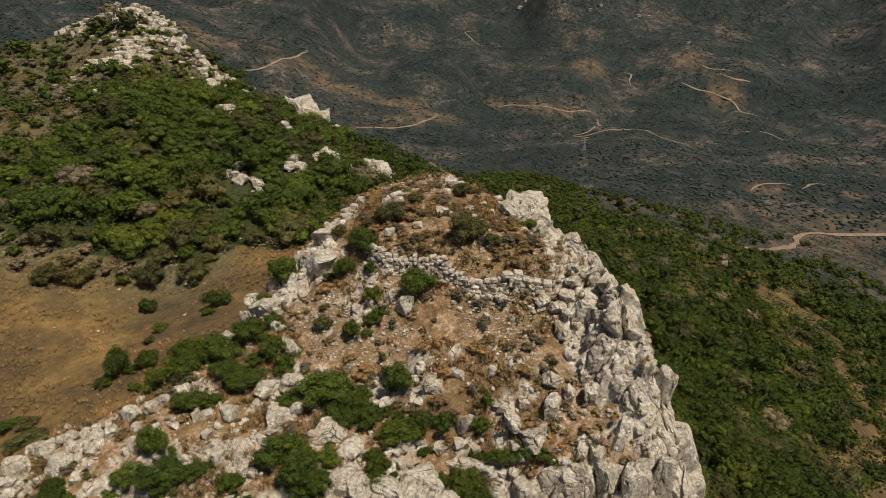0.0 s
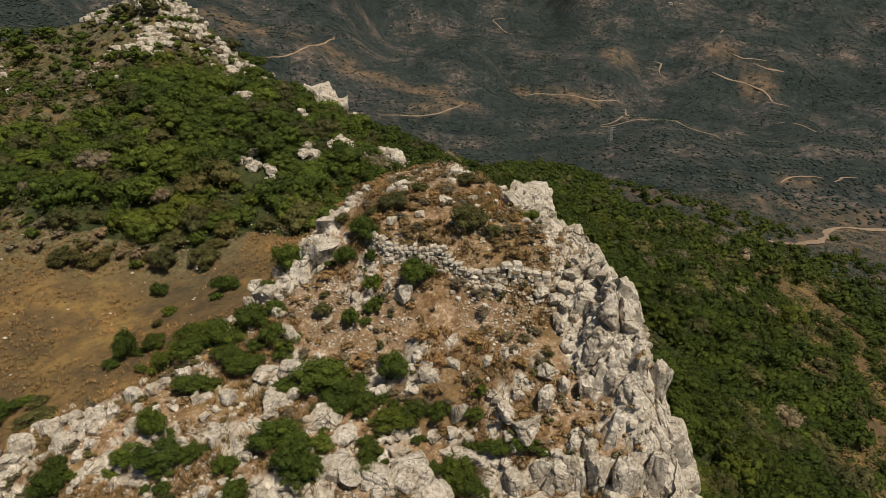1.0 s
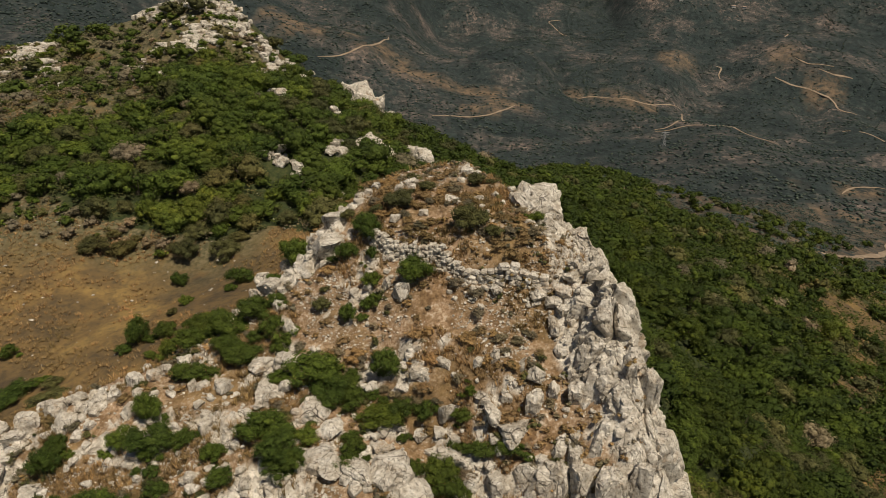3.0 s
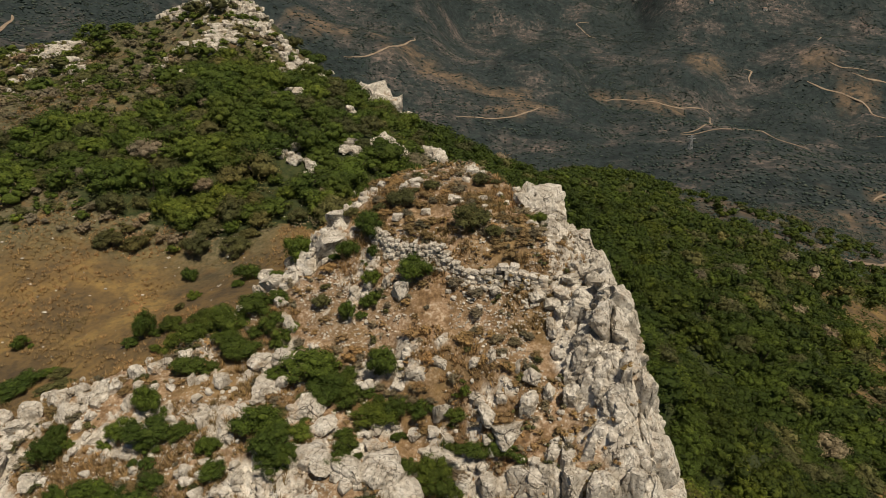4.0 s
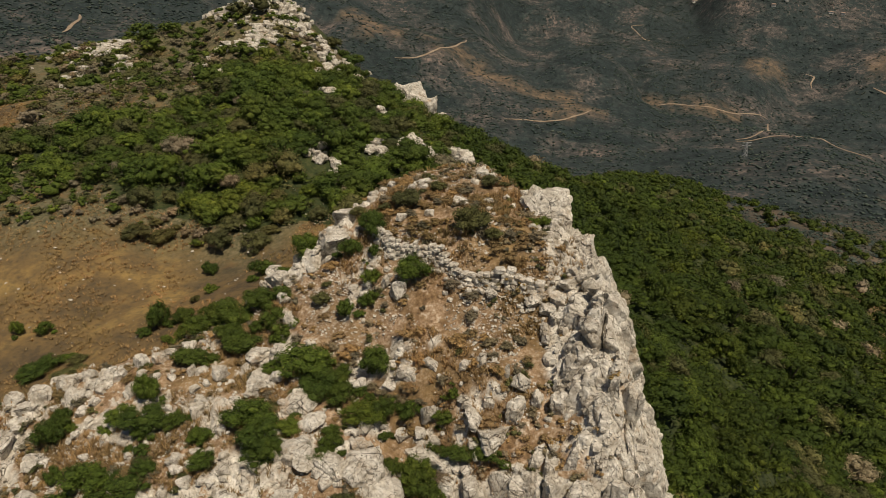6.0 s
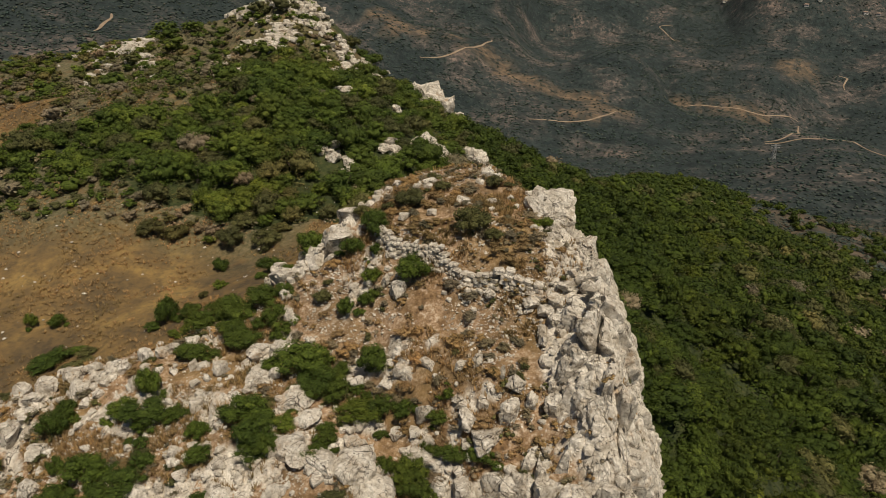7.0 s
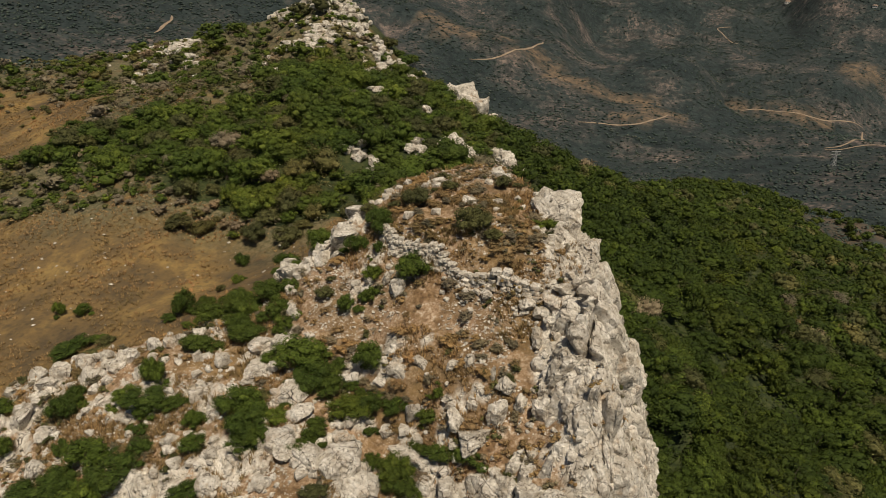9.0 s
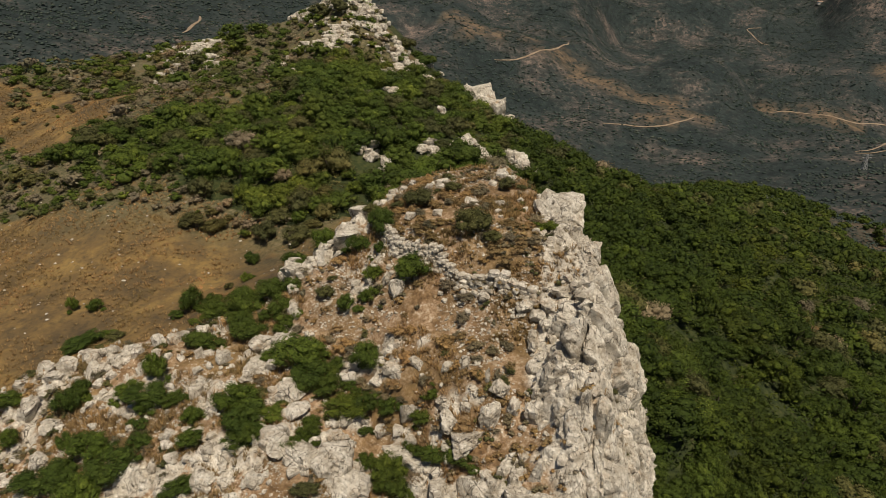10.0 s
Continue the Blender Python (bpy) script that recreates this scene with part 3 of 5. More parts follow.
def ground_z(x, y):
    """The height of the ground sheet itself, between its corners too."""
    xs, ys, z = GRID
    i = np.clip(np.searchsorted(xs, x) - 1, 0, len(xs) - 2)
    j = np.clip(np.searchsorted(ys, y) - 1, 0, len(ys) - 2)
    u, v = (x - xs[i]) / (xs[i + 1] - xs[i]), (y - ys[j]) / (ys[j + 1] - ys[j])
    return (z[j, i] * (1 - u) + z[j, i + 1] * u) * (1 - v) + (z[j + 1, i] * (1 - u) + z[j + 1, i + 1] * u) * v


ground()


# ---- shapes ----
def mesh_of(name, verts, faces, mat, tint=None, smooth=False, faces4=None):
    """A mesh from arrays of corners, three-cornered faces, and four-cornered faces."""
    mesh = bpy.data.meshes.new(name)
    f3 = np.zeros((0, 3), int) if faces is None else np.asarray(faces, int)
    f4 = np.zeros((0, 4), int) if faces4 is None else np.asarray(faces4, int)
    mesh.vertices.add(len(verts))
    mesh.vertices.foreach_set("co", np.ascontiguousarray(verts, np.float32).ravel())
    mesh.loops.add(f3.size + f4.size)
    mesh.loops.foreach_set("vertex_index", np.concatenate([f3.ravel(), f4.ravel()]).astype(np.int32))
    mesh.polygons.add(len(f3) + len(f4))
    starts = np.concatenate([np.arange(len(f3)) * 3, f3.size + np.arange(len(f4)) * 4])
    mesh.polygons.foreach_set("loop_start", starts.astype(np.int32))
    mesh.polygons.foreach_set("use_smooth", np.full(len(starts), smooth))
    mesh.update(calc_edges=True)
    if tint is not None:
        attribute(mesh, "tint", tint)
    mesh.materials.append(mat)
    return mesh


def icosphere(level):
    bm = bmesh.new()
    bmesh.ops.create_icosphere(bm, subdivisions=level, radius=1.0)
    v = np.array([p.co[:] for p in bm.verts])
    f = np.array([[p.index for p in q.verts] for q in bm.faces])
    bm.free()
    return v, f


BALLS = {n: icosphere(n) for n in (1, 2, 3, 4, 5)}


def crown(seed, leaves, leaf, lobes=9, core=1, spread=0.34, slender=1.0, heart=0.27):
    """A bush one metre wide and high: lobes of small leaves round a dark, twiggy inside. Returns corners, threes, fours."""
    rng = np.random.default_rng(seed)
    a = rng.uniform(0, 2 * np.pi, lobes)
    r = spread * np.sqrt(rng.uniform(0.05, 1, lobes))
    size = rng.uniform(0.085, 0.20, lobes) * (1.15 if lobes < 12 else 0.88)
    lift = 0.5 * np.sqrt(np.maximum(1 - (r / (spread * 1.1)) ** 2, 0))
    c = np.stack([r * np.cos(a), r * np.sin(a), 0.16 + lift * rng.uniform(0.65, 1.15, lobes)], 1)
    c[0], size[0] = (rng.uniform(-0.1, 0.1), rng.uniform(-0.1, 0.1), 0.36), heart
    c[1], size[1] = (rng.uniform(-0.2, 0.2), rng.uniform(-0.2, 0.2), 0.66), 0.16
    pick = rng.choice(lobes, leaves * 3, p=size ** 2 / np.sum(size ** 2))
    n = rng.normal(size=(leaves * 3, 3))
    n[:, 2] += 0.25
    n /= np.linalg.norm(n, axis=1)[:, None]
    p = c[pick] + n * (size[pick] * rng.uniform(0.84, 1.3, leaves * 3))[:, None]
    depth = np.min(np.linalg.norm(p[:, None] - c[None], axis=2) / size[None], axis=1)
    keep = np.where((depth > 0.84) & (p[:, 2] > 0.03))[0][:leaves]
    p, n = p[keep], n[keep]
    k = len(p)
    face = n + rng.normal(size=(k, 3)) * 0.42
    face /= np.linalg.norm(face, axis=1)[:, None]
    u = np.cross(face, rng.normal(size=(k, 3)))
    u /= np.linalg.norm(u, axis=1)[:, None]
    w = np.cross(face, u)
    s = leaf * rng.uniform(0.6, 1.35, k)[:, None]
    verts = np.stack([p - u * s * 1.2, p - w * s * 0.7 * slender + face * s * 0.2, p + u * s * 1.2, p + w * s * 0.7 * slender + face * s * 0.2], 1).reshape(-1, 3)
    fours = np.arange(4 * k).reshape(k, 4)
    threes = np.zeros((0, 3), int)
    if core:
        bv, bf = BALLS[core]
        n0 = len(verts)
        for i in range(lobes):
            verts = np.concatenate([verts, c[i] + bv * size[i] * 0.76 * (1 + 0.12 * rng.normal(size=(len(bv), 1)))])
            threes = np.concatenate([threes, bf + n0])
            n0 += len(bv)
    return verts, threes, fours


def stems(seed, count=4):
    """Short tapered limbs that carry a bush, one metre high."""
    rng = np.random.default_rng(seed)
    verts, fours = [], []
    for i in range(count):
        a = rng.uniform(0, 2 * np.pi)
        top = np.array([0.24 * math.cos(a), 0.24 * math.sin(a), rng.uniform(0.4, 0.65)])
        bend = np.array([0.08 * math.cos(a), 0.08 * math.sin(a), 0.22])
        base = np.array([0.02 * math.cos(a), 0.02 * math.sin(a), -0.12])
        n0 = len(verts)
        for q, rad in ((base, 0.035), (bend, 0.026), (top, 0.010)):
            for j in range(5):
                t = 2 * np.pi * j / 5
                verts.append(q + rad * np.array([math.cos(t), math.sin(t), 0]))
        for ring in range(2):
            for j in range(5):
                fours.append((n0 + 5 * ring + j, n0 + 5 * ring + (j + 1) % 5, n0 + 5 * ring + 5 + (j + 1) % 5, n0 + 5 * ring + 5 + j))
    return np.array(verts), None, np.array(fours)


def strew(name, protos, x, y, wide, high, mat, label, category, seed=0, sink=0.03):
    """One object of many plants or stones: copies of the prototypes, turned and sized, standing on the ground."""
    rng = np.random.default_rng(seed)
    z = ground_z(x, y)
    verts, f3, f4, tints, n0 = [], [], [], [], 0
    which = rng.integers(0, len(protos), len(x))
    turn, tint = rng.uniform(0, 2 * np.pi, len(x)), rng.uniform(0, 1, len(x))
    for k, (pv, p3, p4) in enumerate(protos):
        i = np.where(which == k)[0]
        if not len(i):
            continue
        c, s = np.cos(turn[i])[:, None], np.sin(turn[i])[:, None]
        w, h = wide[i][:, None], high[i][:, None]
        v = np.stack([(pv[None, :, 0] * c - pv[None, :, 1] * s) * w + x[i][:, None], (pv[None, :, 0] * s + pv[None, :, 1] * c) * w + y[i][:, None], (pv[None, :, 2] - sink) * h + z[i][:, None]], -1).reshape(-1, 3)
        verts.append(v)
        tints.append(np.repeat(tint[i], len(pv)))
        base = n0 + np.arange(len(i))[:, None, None] * len(pv)
        if p3 is not None and len(p3):
            f3.append((np.asarray(p3)[None] + base).reshape(-1, 3))
        if p4 is not None and len(p4):
            f4.append((np.asarray(p4)[None] + base).reshape(-1, 4))
        n0 += len(v)
    mesh = mesh_of(name, np.concatenate(verts), np.concatenate(f3) if f3 else None, mat, np.concatenate(tints), smooth=mat is not LIMESTONE, faces4=np.concatenate(f4) if f4 else None)
    return tagged(new(name, mesh), label, category, kind="stuff")


def stone(seed, level=3, cuts=12, bumps=0.06, upright=False, jointed=False):
    """A weathered block one metre across: a ball broken along flat joints, then fissured, pitted and worn."""
    rng = np.random.default_rng(seed)
    v, f = BALLS[level]
    v = v.copy()
    for i in range(cuts):
        n = rng.normal(size=3)
        n[2] *= 0.35 if upright else 0.8
        if jointed and i < 8:
            n = np.array(((1, 0, 0), (-1, 0, 0), (0, 1, 0), (0, -1, 0), (0, 0, 1), (0.7, 0.7, 0.2), (-0.7, 0.6, 0.3), (0.6, -0.7, 0.3))[i]) + rng.normal(0, 0.16, 3)
        n /= np.linalg.norm(n)
        over = np.maximum(v @ n - rng.uniform(0.40, 0.72), 0)
        v = v - over[:, None] * n * 0.96
    if level > 2:
        off = np.array((seed * 3.1, seed * 1.7, seed * 0.9))
        wob = np.stack([grain(v[:, i] + off[i], v[:, (i + 1) % 3] + v[:, (i + 2) % 3] * 0.7, 0.5, seed + i) for i in range(3)], 1)
        q = v + 0.14 * wob + off
        block, joint = fracture(q, 0.80, seed, 1.7 if upright else 1.0)
        chip, crack = fracture(q, 0.34, seed + 21, 1.5 if upright else 1.0)
        fine = rough(q[:, 0] + 0.6 * q[:, 2], q[:, 1] - 0.5 * q[:, 2], 0.22, 3, seed + 2)
        d = 0.17 * (block - 0.5) + 0.08 * (chip - 0.5) - 0.13 * ease(0.11, 0.0, joint) - 0.05 * ease(0.12, 0.0, crack) + 0.35 * bumps * fine
        v = v * (1 + d[:, None])
    lo, hi = v.min(0), v.max(0)
    v = (v - (lo + hi) / 2) / (hi - lo)
    v[:, 2] += 0.5
    return v, f, None


# ---- the broken limestone rim and the cliff below it ----
RIM_CREST = [(3.6, 39.9, 4.6), (5.2, 38.2, 4.9), (6.5, 36.7, 5.2), (7.4, 33.7, 5.45), (8.0, 31.3, 5.5), (8.45, 29.2, 5.0), (8.9, 27.4, 3.9), (9.6, 25.9, 2.6), (10.3, 24.5, 0.8), (10.9, 22.9, -0.8), (11.6, 20.6, -3.0), (12.2, 18.0, -5.0)]


def cliff():
    """One folded sheet along the rim: up out of the soil, over the crest and down the face, broken into upright blocks."""
    crest = np.array(RIM_CREST, float)
    t = np.concatenate([[0], np.cumsum(np.hypot(*np.diff(crest[:, :2], axis=0).T))])
    s = np.arange(0, t[-1], 0.075)
    c = np.stack([np.interp(s, t, crest[:, i]) for i in range(3)], 1)
    k = np.ones(35) / 35
    for i in range(3):
        c[:, i] = np.convolve(np.pad(c[:, i], 17, "edge"), k, "valid")
    along = np.gradient(c[:, :2], axis=0)
    along /= np.linalg.norm(along, axis=1)[:, None]
    out = np.stack([-along[:, 1], along[:, 0]], 1)
    if out[len(out) // 2, 0] < 0:
        out = -out
    bite = 0.45 * rough(s, s * 0 + 3.0, 3.2, 3, 301)              # the edge runs in and out
    low = 0.35 * rough(s, s * 0 + 9.0, 2.4, 3, 303)               # and up and down
    inner = 1.5 + 0.6 * rough(s, s * 0 + 5.0, 2.6, 3, 305)      # width of the bare strip
    profile = []
    for u in np.linspace(0, 1, 40):
        profile.append((-inner * (1 - u), None, u))
    for u in np.linspace(0.05, 1, 130):
        profile.append((0.35 * np.minimum(u * 8, 1) + 3.7 * np.maximum(u - 0.06, 0), 9.2 * u ** 1.12, None))
    rows = []
    for o, drop, rise in profile:
        off = o + bite * (0.0 if rise is None and np.ndim(o) else 1.0) if rise is None else o + bite * rise
        xy = c[:, :2] + out * np.reshape(off, (-1, 1))
        if rise is None:
            z = c[:, 2] + low - drop
        else:
            base = height(xy[:, 0], xy[:, 1], False) - 0.35
            z = base + (c[:, 2] + low - base) * (1 - (1 - rise) ** 1.8)
        rows.append(np.column_stack([xy, z]))
    p = np.stack(rows, 1)
    n, m = p.shape[:2]
    normal = np.cross(np.gradient(p, axis=0), np.gradient(p, axis=1))
    normal /= np.linalg.norm(normal, axis=2)[..., None] + 1e-9
    if normal[n // 2, m // 2, 0] < 0:
        normal = -normal
    q = p.reshape(-1, 3)
    wob = np.stack([grain(q[:, i] + 0.4 * q[:, 2], q[:, (i + 1) % 2] - 0.7 * q[:, 2], 1.1, 311 + i) for i in range(2)] + [np.zeros(len(q))], 1)
    w = q + 0.30 * wob
    block, joint = fracture(w, 1.5, 321, 2.7)
    part, seam = fracture(w, 0.70, 331, 2.0)
    chip, crack = fracture(w, 0.30, 341, 1.3)
    fine = rough(q[:, 0] + 0.8 * q[:, 2], q[:, 1] - 0.6 * q[:, 2], 0.30, 3, 343)
    sound = ease(-0.35, 0.35, rough(q[:, 0] + 0.5 * q[:, 2], q[:, 1], 2.6, 2, 345))      # some stretches are whole, others shattered
    d = 0.60 * (block - 0.5) + (0.08 + 0.12 * sound) * (part - 0.5) + (0.03 + 0.05 * sound) * (chip - 0.5) - 0.50 * ease(0.15, 0.0, joint) ** 1.5 - (0.07 + 0.16 * sound) * ease(0.15, 0.0, seam) ** 1.5 - 0.05 * sound * ease(0.18, 0.0, crack) + 0.07 * fine
    v = q + normal.reshape(-1, 3) * d[:, None]
    i = np.arange(n * m).reshape(n, m)
    quads = np.stack([i[:-1, :-1], i[1:, :-1], i[1:, 1:], i[:-1, 1:]], -1).reshape(-1, 4)
    return tagged(new("cliff", mesh_of("cliff", v, None, LIMESTONE, smooth=False, faces4=quads)), "fissured pale limestone rim and cliff of the knoll", "cliff", kind="structure")


cliff()


# ---- shrubs that stand alone ----
def plant_kit(name, mat, seeds, leaves, leaf, **more):
    return [(mesh_of(name, *_swap(crown(s, leaves, leaf, **more), mat)), mesh_of("stem", *_swap(stems(s), BARK))) for s in seeds]


def _swap(shape, mat):
    v, f3, f4 = shape
    return v, f3, mat, None, mat not in (LIMESTONE,), f4


def plant(name, kit, x, y, wide, high, label, group="", turn=0.0, tilt=0.0):
    ob = new(name)
    z = float(ground_z(np.array([x]), np.array([y]))[0])
    ob.matrix_world = pose(x, y, z - 0.06 * high, tilt, 0, turn) @ Matrix.Diagonal((wide * (1 + 0.18 * math.sin(x * 7.1)), wide * (1 - 0.18 * math.sin(x * 7.1)), high, 1))
    ob.empty_display_size = 0.2
    for part_name, mesh in (("crown", kit[0]), ("stem", kit[1])):
        new(part_name, mesh).parent = ob
    return tagged(ob, label, "shrub", group)


LENTISK_KITS = plant_kit("crown", LENTISK, (1, 2, 3, 4, 5), 3600, 0.018, lobes=22, spread=0.44)
OAK_KITS = plant_kit("crown", OAK, (11, 12, 13, 14, 15), 3600, 0.018, lobes=22, spread=0.44)
SAGE_KITS = plant_kit("crown", OLIVE, (21, 22, 23, 24), 2000, 0.024, lobes=20, spread=0.40, slender=0.7, core=1)
THORN_KITS = plant_kit("crown", HEATH, (31, 32, 33), 620, 0.045, lobes=12, slender=0.4, spread=0.40, core=1)
STRAW_KITS = plant_kit("crown", STRAW, (41, 42, 43), 620, 0.045, lobes=12, slender=0.35, spread=0.40, core=1)

# x, y, width, height of each, in metres
DARK_SHRUBS = [(-1.3, 32.0, 2.4, 1.6), (-4.5, 34.7, 2.2, 1.7), (-5.4, 33.5, 1.5, 1.4), (-9.4, 36.0, 3.0, 2.2), (-4.6, 30.6, 1.4, 1.2), (-3.7, 31.0, 0.8, 0.8), (-5.6, 27.4, 3.2, 2.1), (-4.4, 26.8, 2.6, 1.7),
               (-2.2, 28.2, 2.0, 1.7), (-3.9, 33.3, 0.9, 0.9), (-15.3, 41.2, 2.0, 1.7), (-19.2, 34.3, 2.2, 2.4), (-21.1, 43.4, 1.6, 1.4), (-13.0, 25.1, 1.8, 2.0), (-12.1, 23.5, 2.4, 1.4), (-6.9, 24.2, 2.6, 1.8),
               (-6.0, 23.4, 2.4, 1.6), (-0.9, 26.3, 1.9, 1.1), (0.3, 26.2, 1.6, 1.0), (2.9, 24.9, 1.8, 0.9), (4.2, 24.8, 1.6, 0.8), (1.1, 24.2, 2.2, 1.5)]
GREEN_SHRUBS = [(4.7, 36.1, 1.3, 0.9), (-3.7, 32.0, 1.5, 1.0), (-3.4, 31.2, 1.2, 0.8), (-1.9, 25.7, 2.4, 1.2), (1.7, 25.2, 1.2, 0.8), (1.9, 26.0, 1.2, 0.7), (2.2, 26.6, 0.9, 0.6), (-2.7, 22.6, 1.5, 0.8), (-2.6, 23.5, 1.4, 0.9),
                (-2.9, 24.3, 1.3, 0.8), (-5.5, 22.4, 2.0, 1.0), (-15.0, 34.2, 2.9, 1.8), (-11.6, 31.0, 2.9, 1.7), (-10.0, 31.6, 2.5, 1.6), (-8.6, 30.2, 2.1, 1.3), (-9.9, 28.8, 2.7, 1.3), (-11.8, 27.6, 2.4, 1.2), (-17.2, 34.4, 1.9, 1.2)]
LOW_GREEN_SHRUBS = [(-13.2, 30.2, 2.4, 1.3), (-18.7, 39.7, 1.3, 0.9), (-16.9, 23.5, 1.5, 1.1), (-10.7, 23.9, 1.5, 0.8), (-9.1, 23.3, 1.2, 0.8), (-4.9, 24.0, 1.6, 0.9), (-3.6, 26.9, 2.4, 1.2), (-4.9, 22.4, 1.3, 0.8),
                    (-12.9, 33.0, 2.4, 1.5), (-14.6, 31.9, 2.4, 1.3), (-16.2, 32.6, 2.0, 1.2), (-11.0, 29.5, 2.2, 1.2), (-7.8, 29.4, 1.6, 1.0)]
SAGE_SHRUBS = [(-3.1, 36.6, 2.4, 1.4), (1.3, 34.0, 2.8, 1.6), (1.1, 40.3, 1.7, 1.0), (-6.2, 31.2, 1.5, 0.8), (-22.0, 29.5, 3.1, 0.9), (-3.1, 41.0, 0.9, 0.5), (-5.9, 36.2, 1.3, 0.9), (-22.0, 46.7, 3.4, 2.2), (-19.0, 46.9, 3.4, 1.8),
               (-29.6, 46.7, 3.6, 1.9), (-27.6, 47.0, 3.0, 1.6), (-18.5, 45.9, 0.9, 0.9), (-18.4, 37.4, 0.9, 0.7), (-1.8, 38.6, 1.6, 0.9)]
LATE_SHRUBS = [(-13.2, 20.6, 2.9, 1.7), (-11.2, 20.3, 2.8, 1.6), (-12.2, 18.9, 3.0, 1.6), (-14.9, 18.9, 2.8, 1.4), (-16.8, 22.5, 1.8, 1.7), (-15.3, 20.9, 1.2, 0.9), (-13.7, 23.9, 1.7, 1.1), (-8.9, 23.2, 1.3, 1.0), (-8.1, 22.1, 1.5, 0.9),
               (-18.6, 20.4, 1.3, 1.3), (-21.4, 22.6, 2.3, 1.2), (-6.9, 19.9, 2.0, 1.0), (-5.1, 22.6, 1.5, 0.9), (1.4, 23.6, 2.0, 1.6), (-30.1, 33.7, 1.2, 1.4), (-28.0, 33.9, 1.4, 1.2), (-24.8, 30.1, 3.2, 1.0), (-11.8, 23.0, 1.3, 1.0), (-13.9, 19.6, 2.4, 1.3)]
rng = np.random.default_rng(5)
for rows, kits, name, label in ((DARK_SHRUBS, LENTISK_KITS, "lentisk_shrub", "dense dark green evergreen shrub among pale limestone"),
                                (GREEN_SHRUBS, OAK_KITS, "kermes_oak_shrub", "bright green leafy oak scrub on the rocky slope"),
                                (LOW_GREEN_SHRUBS, OAK_KITS, "kermes_oak_shrub", "low spreading green oak scrub between limestone rocks"),
                                (SAGE_SHRUBS, SAGE_KITS, "phlomis_shrub", "sparse olive-green shrub in dry brown grass"),
                                (LATE_SHRUBS, LENTISK_KITS, "lentisk_shrub", "dense dark green evergreen shrub on the rocky spur")):
    for x, y, wide, high in rows:
        plant(name, kits[int(rng.integers(len(kits)))], x, y, wide * 0.80, high * 0.95, label, "shrubs of the knoll", float(rng.uniform(0, 360)), float(rng.uniform(-14, 14)))
        a = float(rng.uniform(0, 2 * math.pi))
        small = wide * float(rng.uniform(0.32, 0.5))
        plant(name, kits[int(rng.integers(len(kits)))], x + 0.5 * wide * math.cos(a), y + 0.5 * wide * math.sin(a), small, small * 0.6, label, "shrubs of the knoll", float(rng.uniform(0, 360)), float(rng.uniform(-14, 14)))

# a few taller trees on the ochre slope below
for x, y, wide, high in ((42.0, 77.5, 4.6, 4.0), (33.5, 58.0, 2.4, 2.2), (38.5, 54.5, 2.0, 1.8), (45.0, 66.0, 3.0, 2.6)):
    plant("evergreen_oak_tree", LENTISK_KITS[int(rng.integers(5))], x, y, wide, high, "single round evergreen oak on the eastern slope", "trees of the slope", float(rng.uniform(0, 360)))

# tufts rooted on the ledges of the cliff
for y in np.arange(23.0, 36.5, 0.42):
    x = float(np.interp(-y, [-36.5, -33, -30, -28, -26.5, -25.2, -23.5, -20], [6.6, 7.9, 8.6, 9.0, 9.7, 10.9, 12.1, 13.0])) + float(rng.uniform(0.3, 2.6))
    wide = float(rng.uniform(0.4, 0.9))
    kits, name, label = ((SAGE_KITS, "ledge_shrub", "small olive-green shrub rooted on a cliff ledge") if rng.uniform() < 0.5 else (STRAW_KITS, "ledge_grass", "dry straw tuft rooted on a cliff ledge"))
    plant(name, kits[int(rng.integers(3))], x, float(y), wide, wide * 0.7, label, "plants of the cliff", float(rng.uniform(0, 360)))

# dry thorny cushions on the knoll and the meadow
made = 0
while made < 300:
    x, y = (rng.uniform(-10, 9.5), rng.uniform(25.5, 42.5)) if made < 200 else (rng.uniform(-24, 6), rng.uniform(18, 29))
    m, inside = knoll_mask(np.array([x]), np.array([y]))
    if m[0] < 0.9 or inside[0] < 1.2 or rock_mask(np.array([x]), np.array([y]))[0] > (0.5 if made < 200 else 0.8) or rough(np.array([x]), np.array([y]), 3.0, 2, 63)[0] < -0.25:
        continue
    kits = THORN_KITS if rng.uniform() < 0.45 else STRAW_KITS
    if made >= 200 and rng.uniform() < 0.35:
        kits = SAGE_KITS
    wide = float(rng.uniform(0.4, 1.1))
    plant("dry_cushion_bush", kits[int(rng.integers(3))], x, y, wide, wide * 0.55, "dry brown thorny cushion bush on stony ground", "dry cushions", float(rng.uniform(0, 360)))
    made += 1


# ---- scrub on the slopes ----
def sprinkle(count, box, seed, keep):
    """Places in plan inside a box, kept with the chance that keep gives."""
    r = np.random.default_rng(seed)
    x, y = r.uniform(box[0], box[1], count), r.uniform(box[2], box[3], count)
    ok = r.uniform(0, 1, count) < keep(x, y)
    return x[ok], y[ok]


def spread_out(x, y, gap):
    """Drops the places that crowd each other."""
    cell = {}
    kept = []
    for i, (a, b) in enumerate(zip(x, y)):
        k = (int(a // gap), int(b // gap))
        if all((a - x[j]) ** 2 + (b - y[j]) ** 2 > gap * gap for dx in (-1, 0, 1) for dy in (-1, 0, 1) for j in cell.get((k[0] + dx, k[1] + dy), ())):
            cell.setdefault(k, []).append(i)
            kept.append(i)
    return x[kept], y[kept]


def crest_east(x, y):
    d, s = away(x, y, [(-2, 45), (-8, 52), (-12, 60), (-7.5, 70), (-20, 93), (-31, 97), (-43, 102), (-60, 101), (-100, 95)])
    return d * s


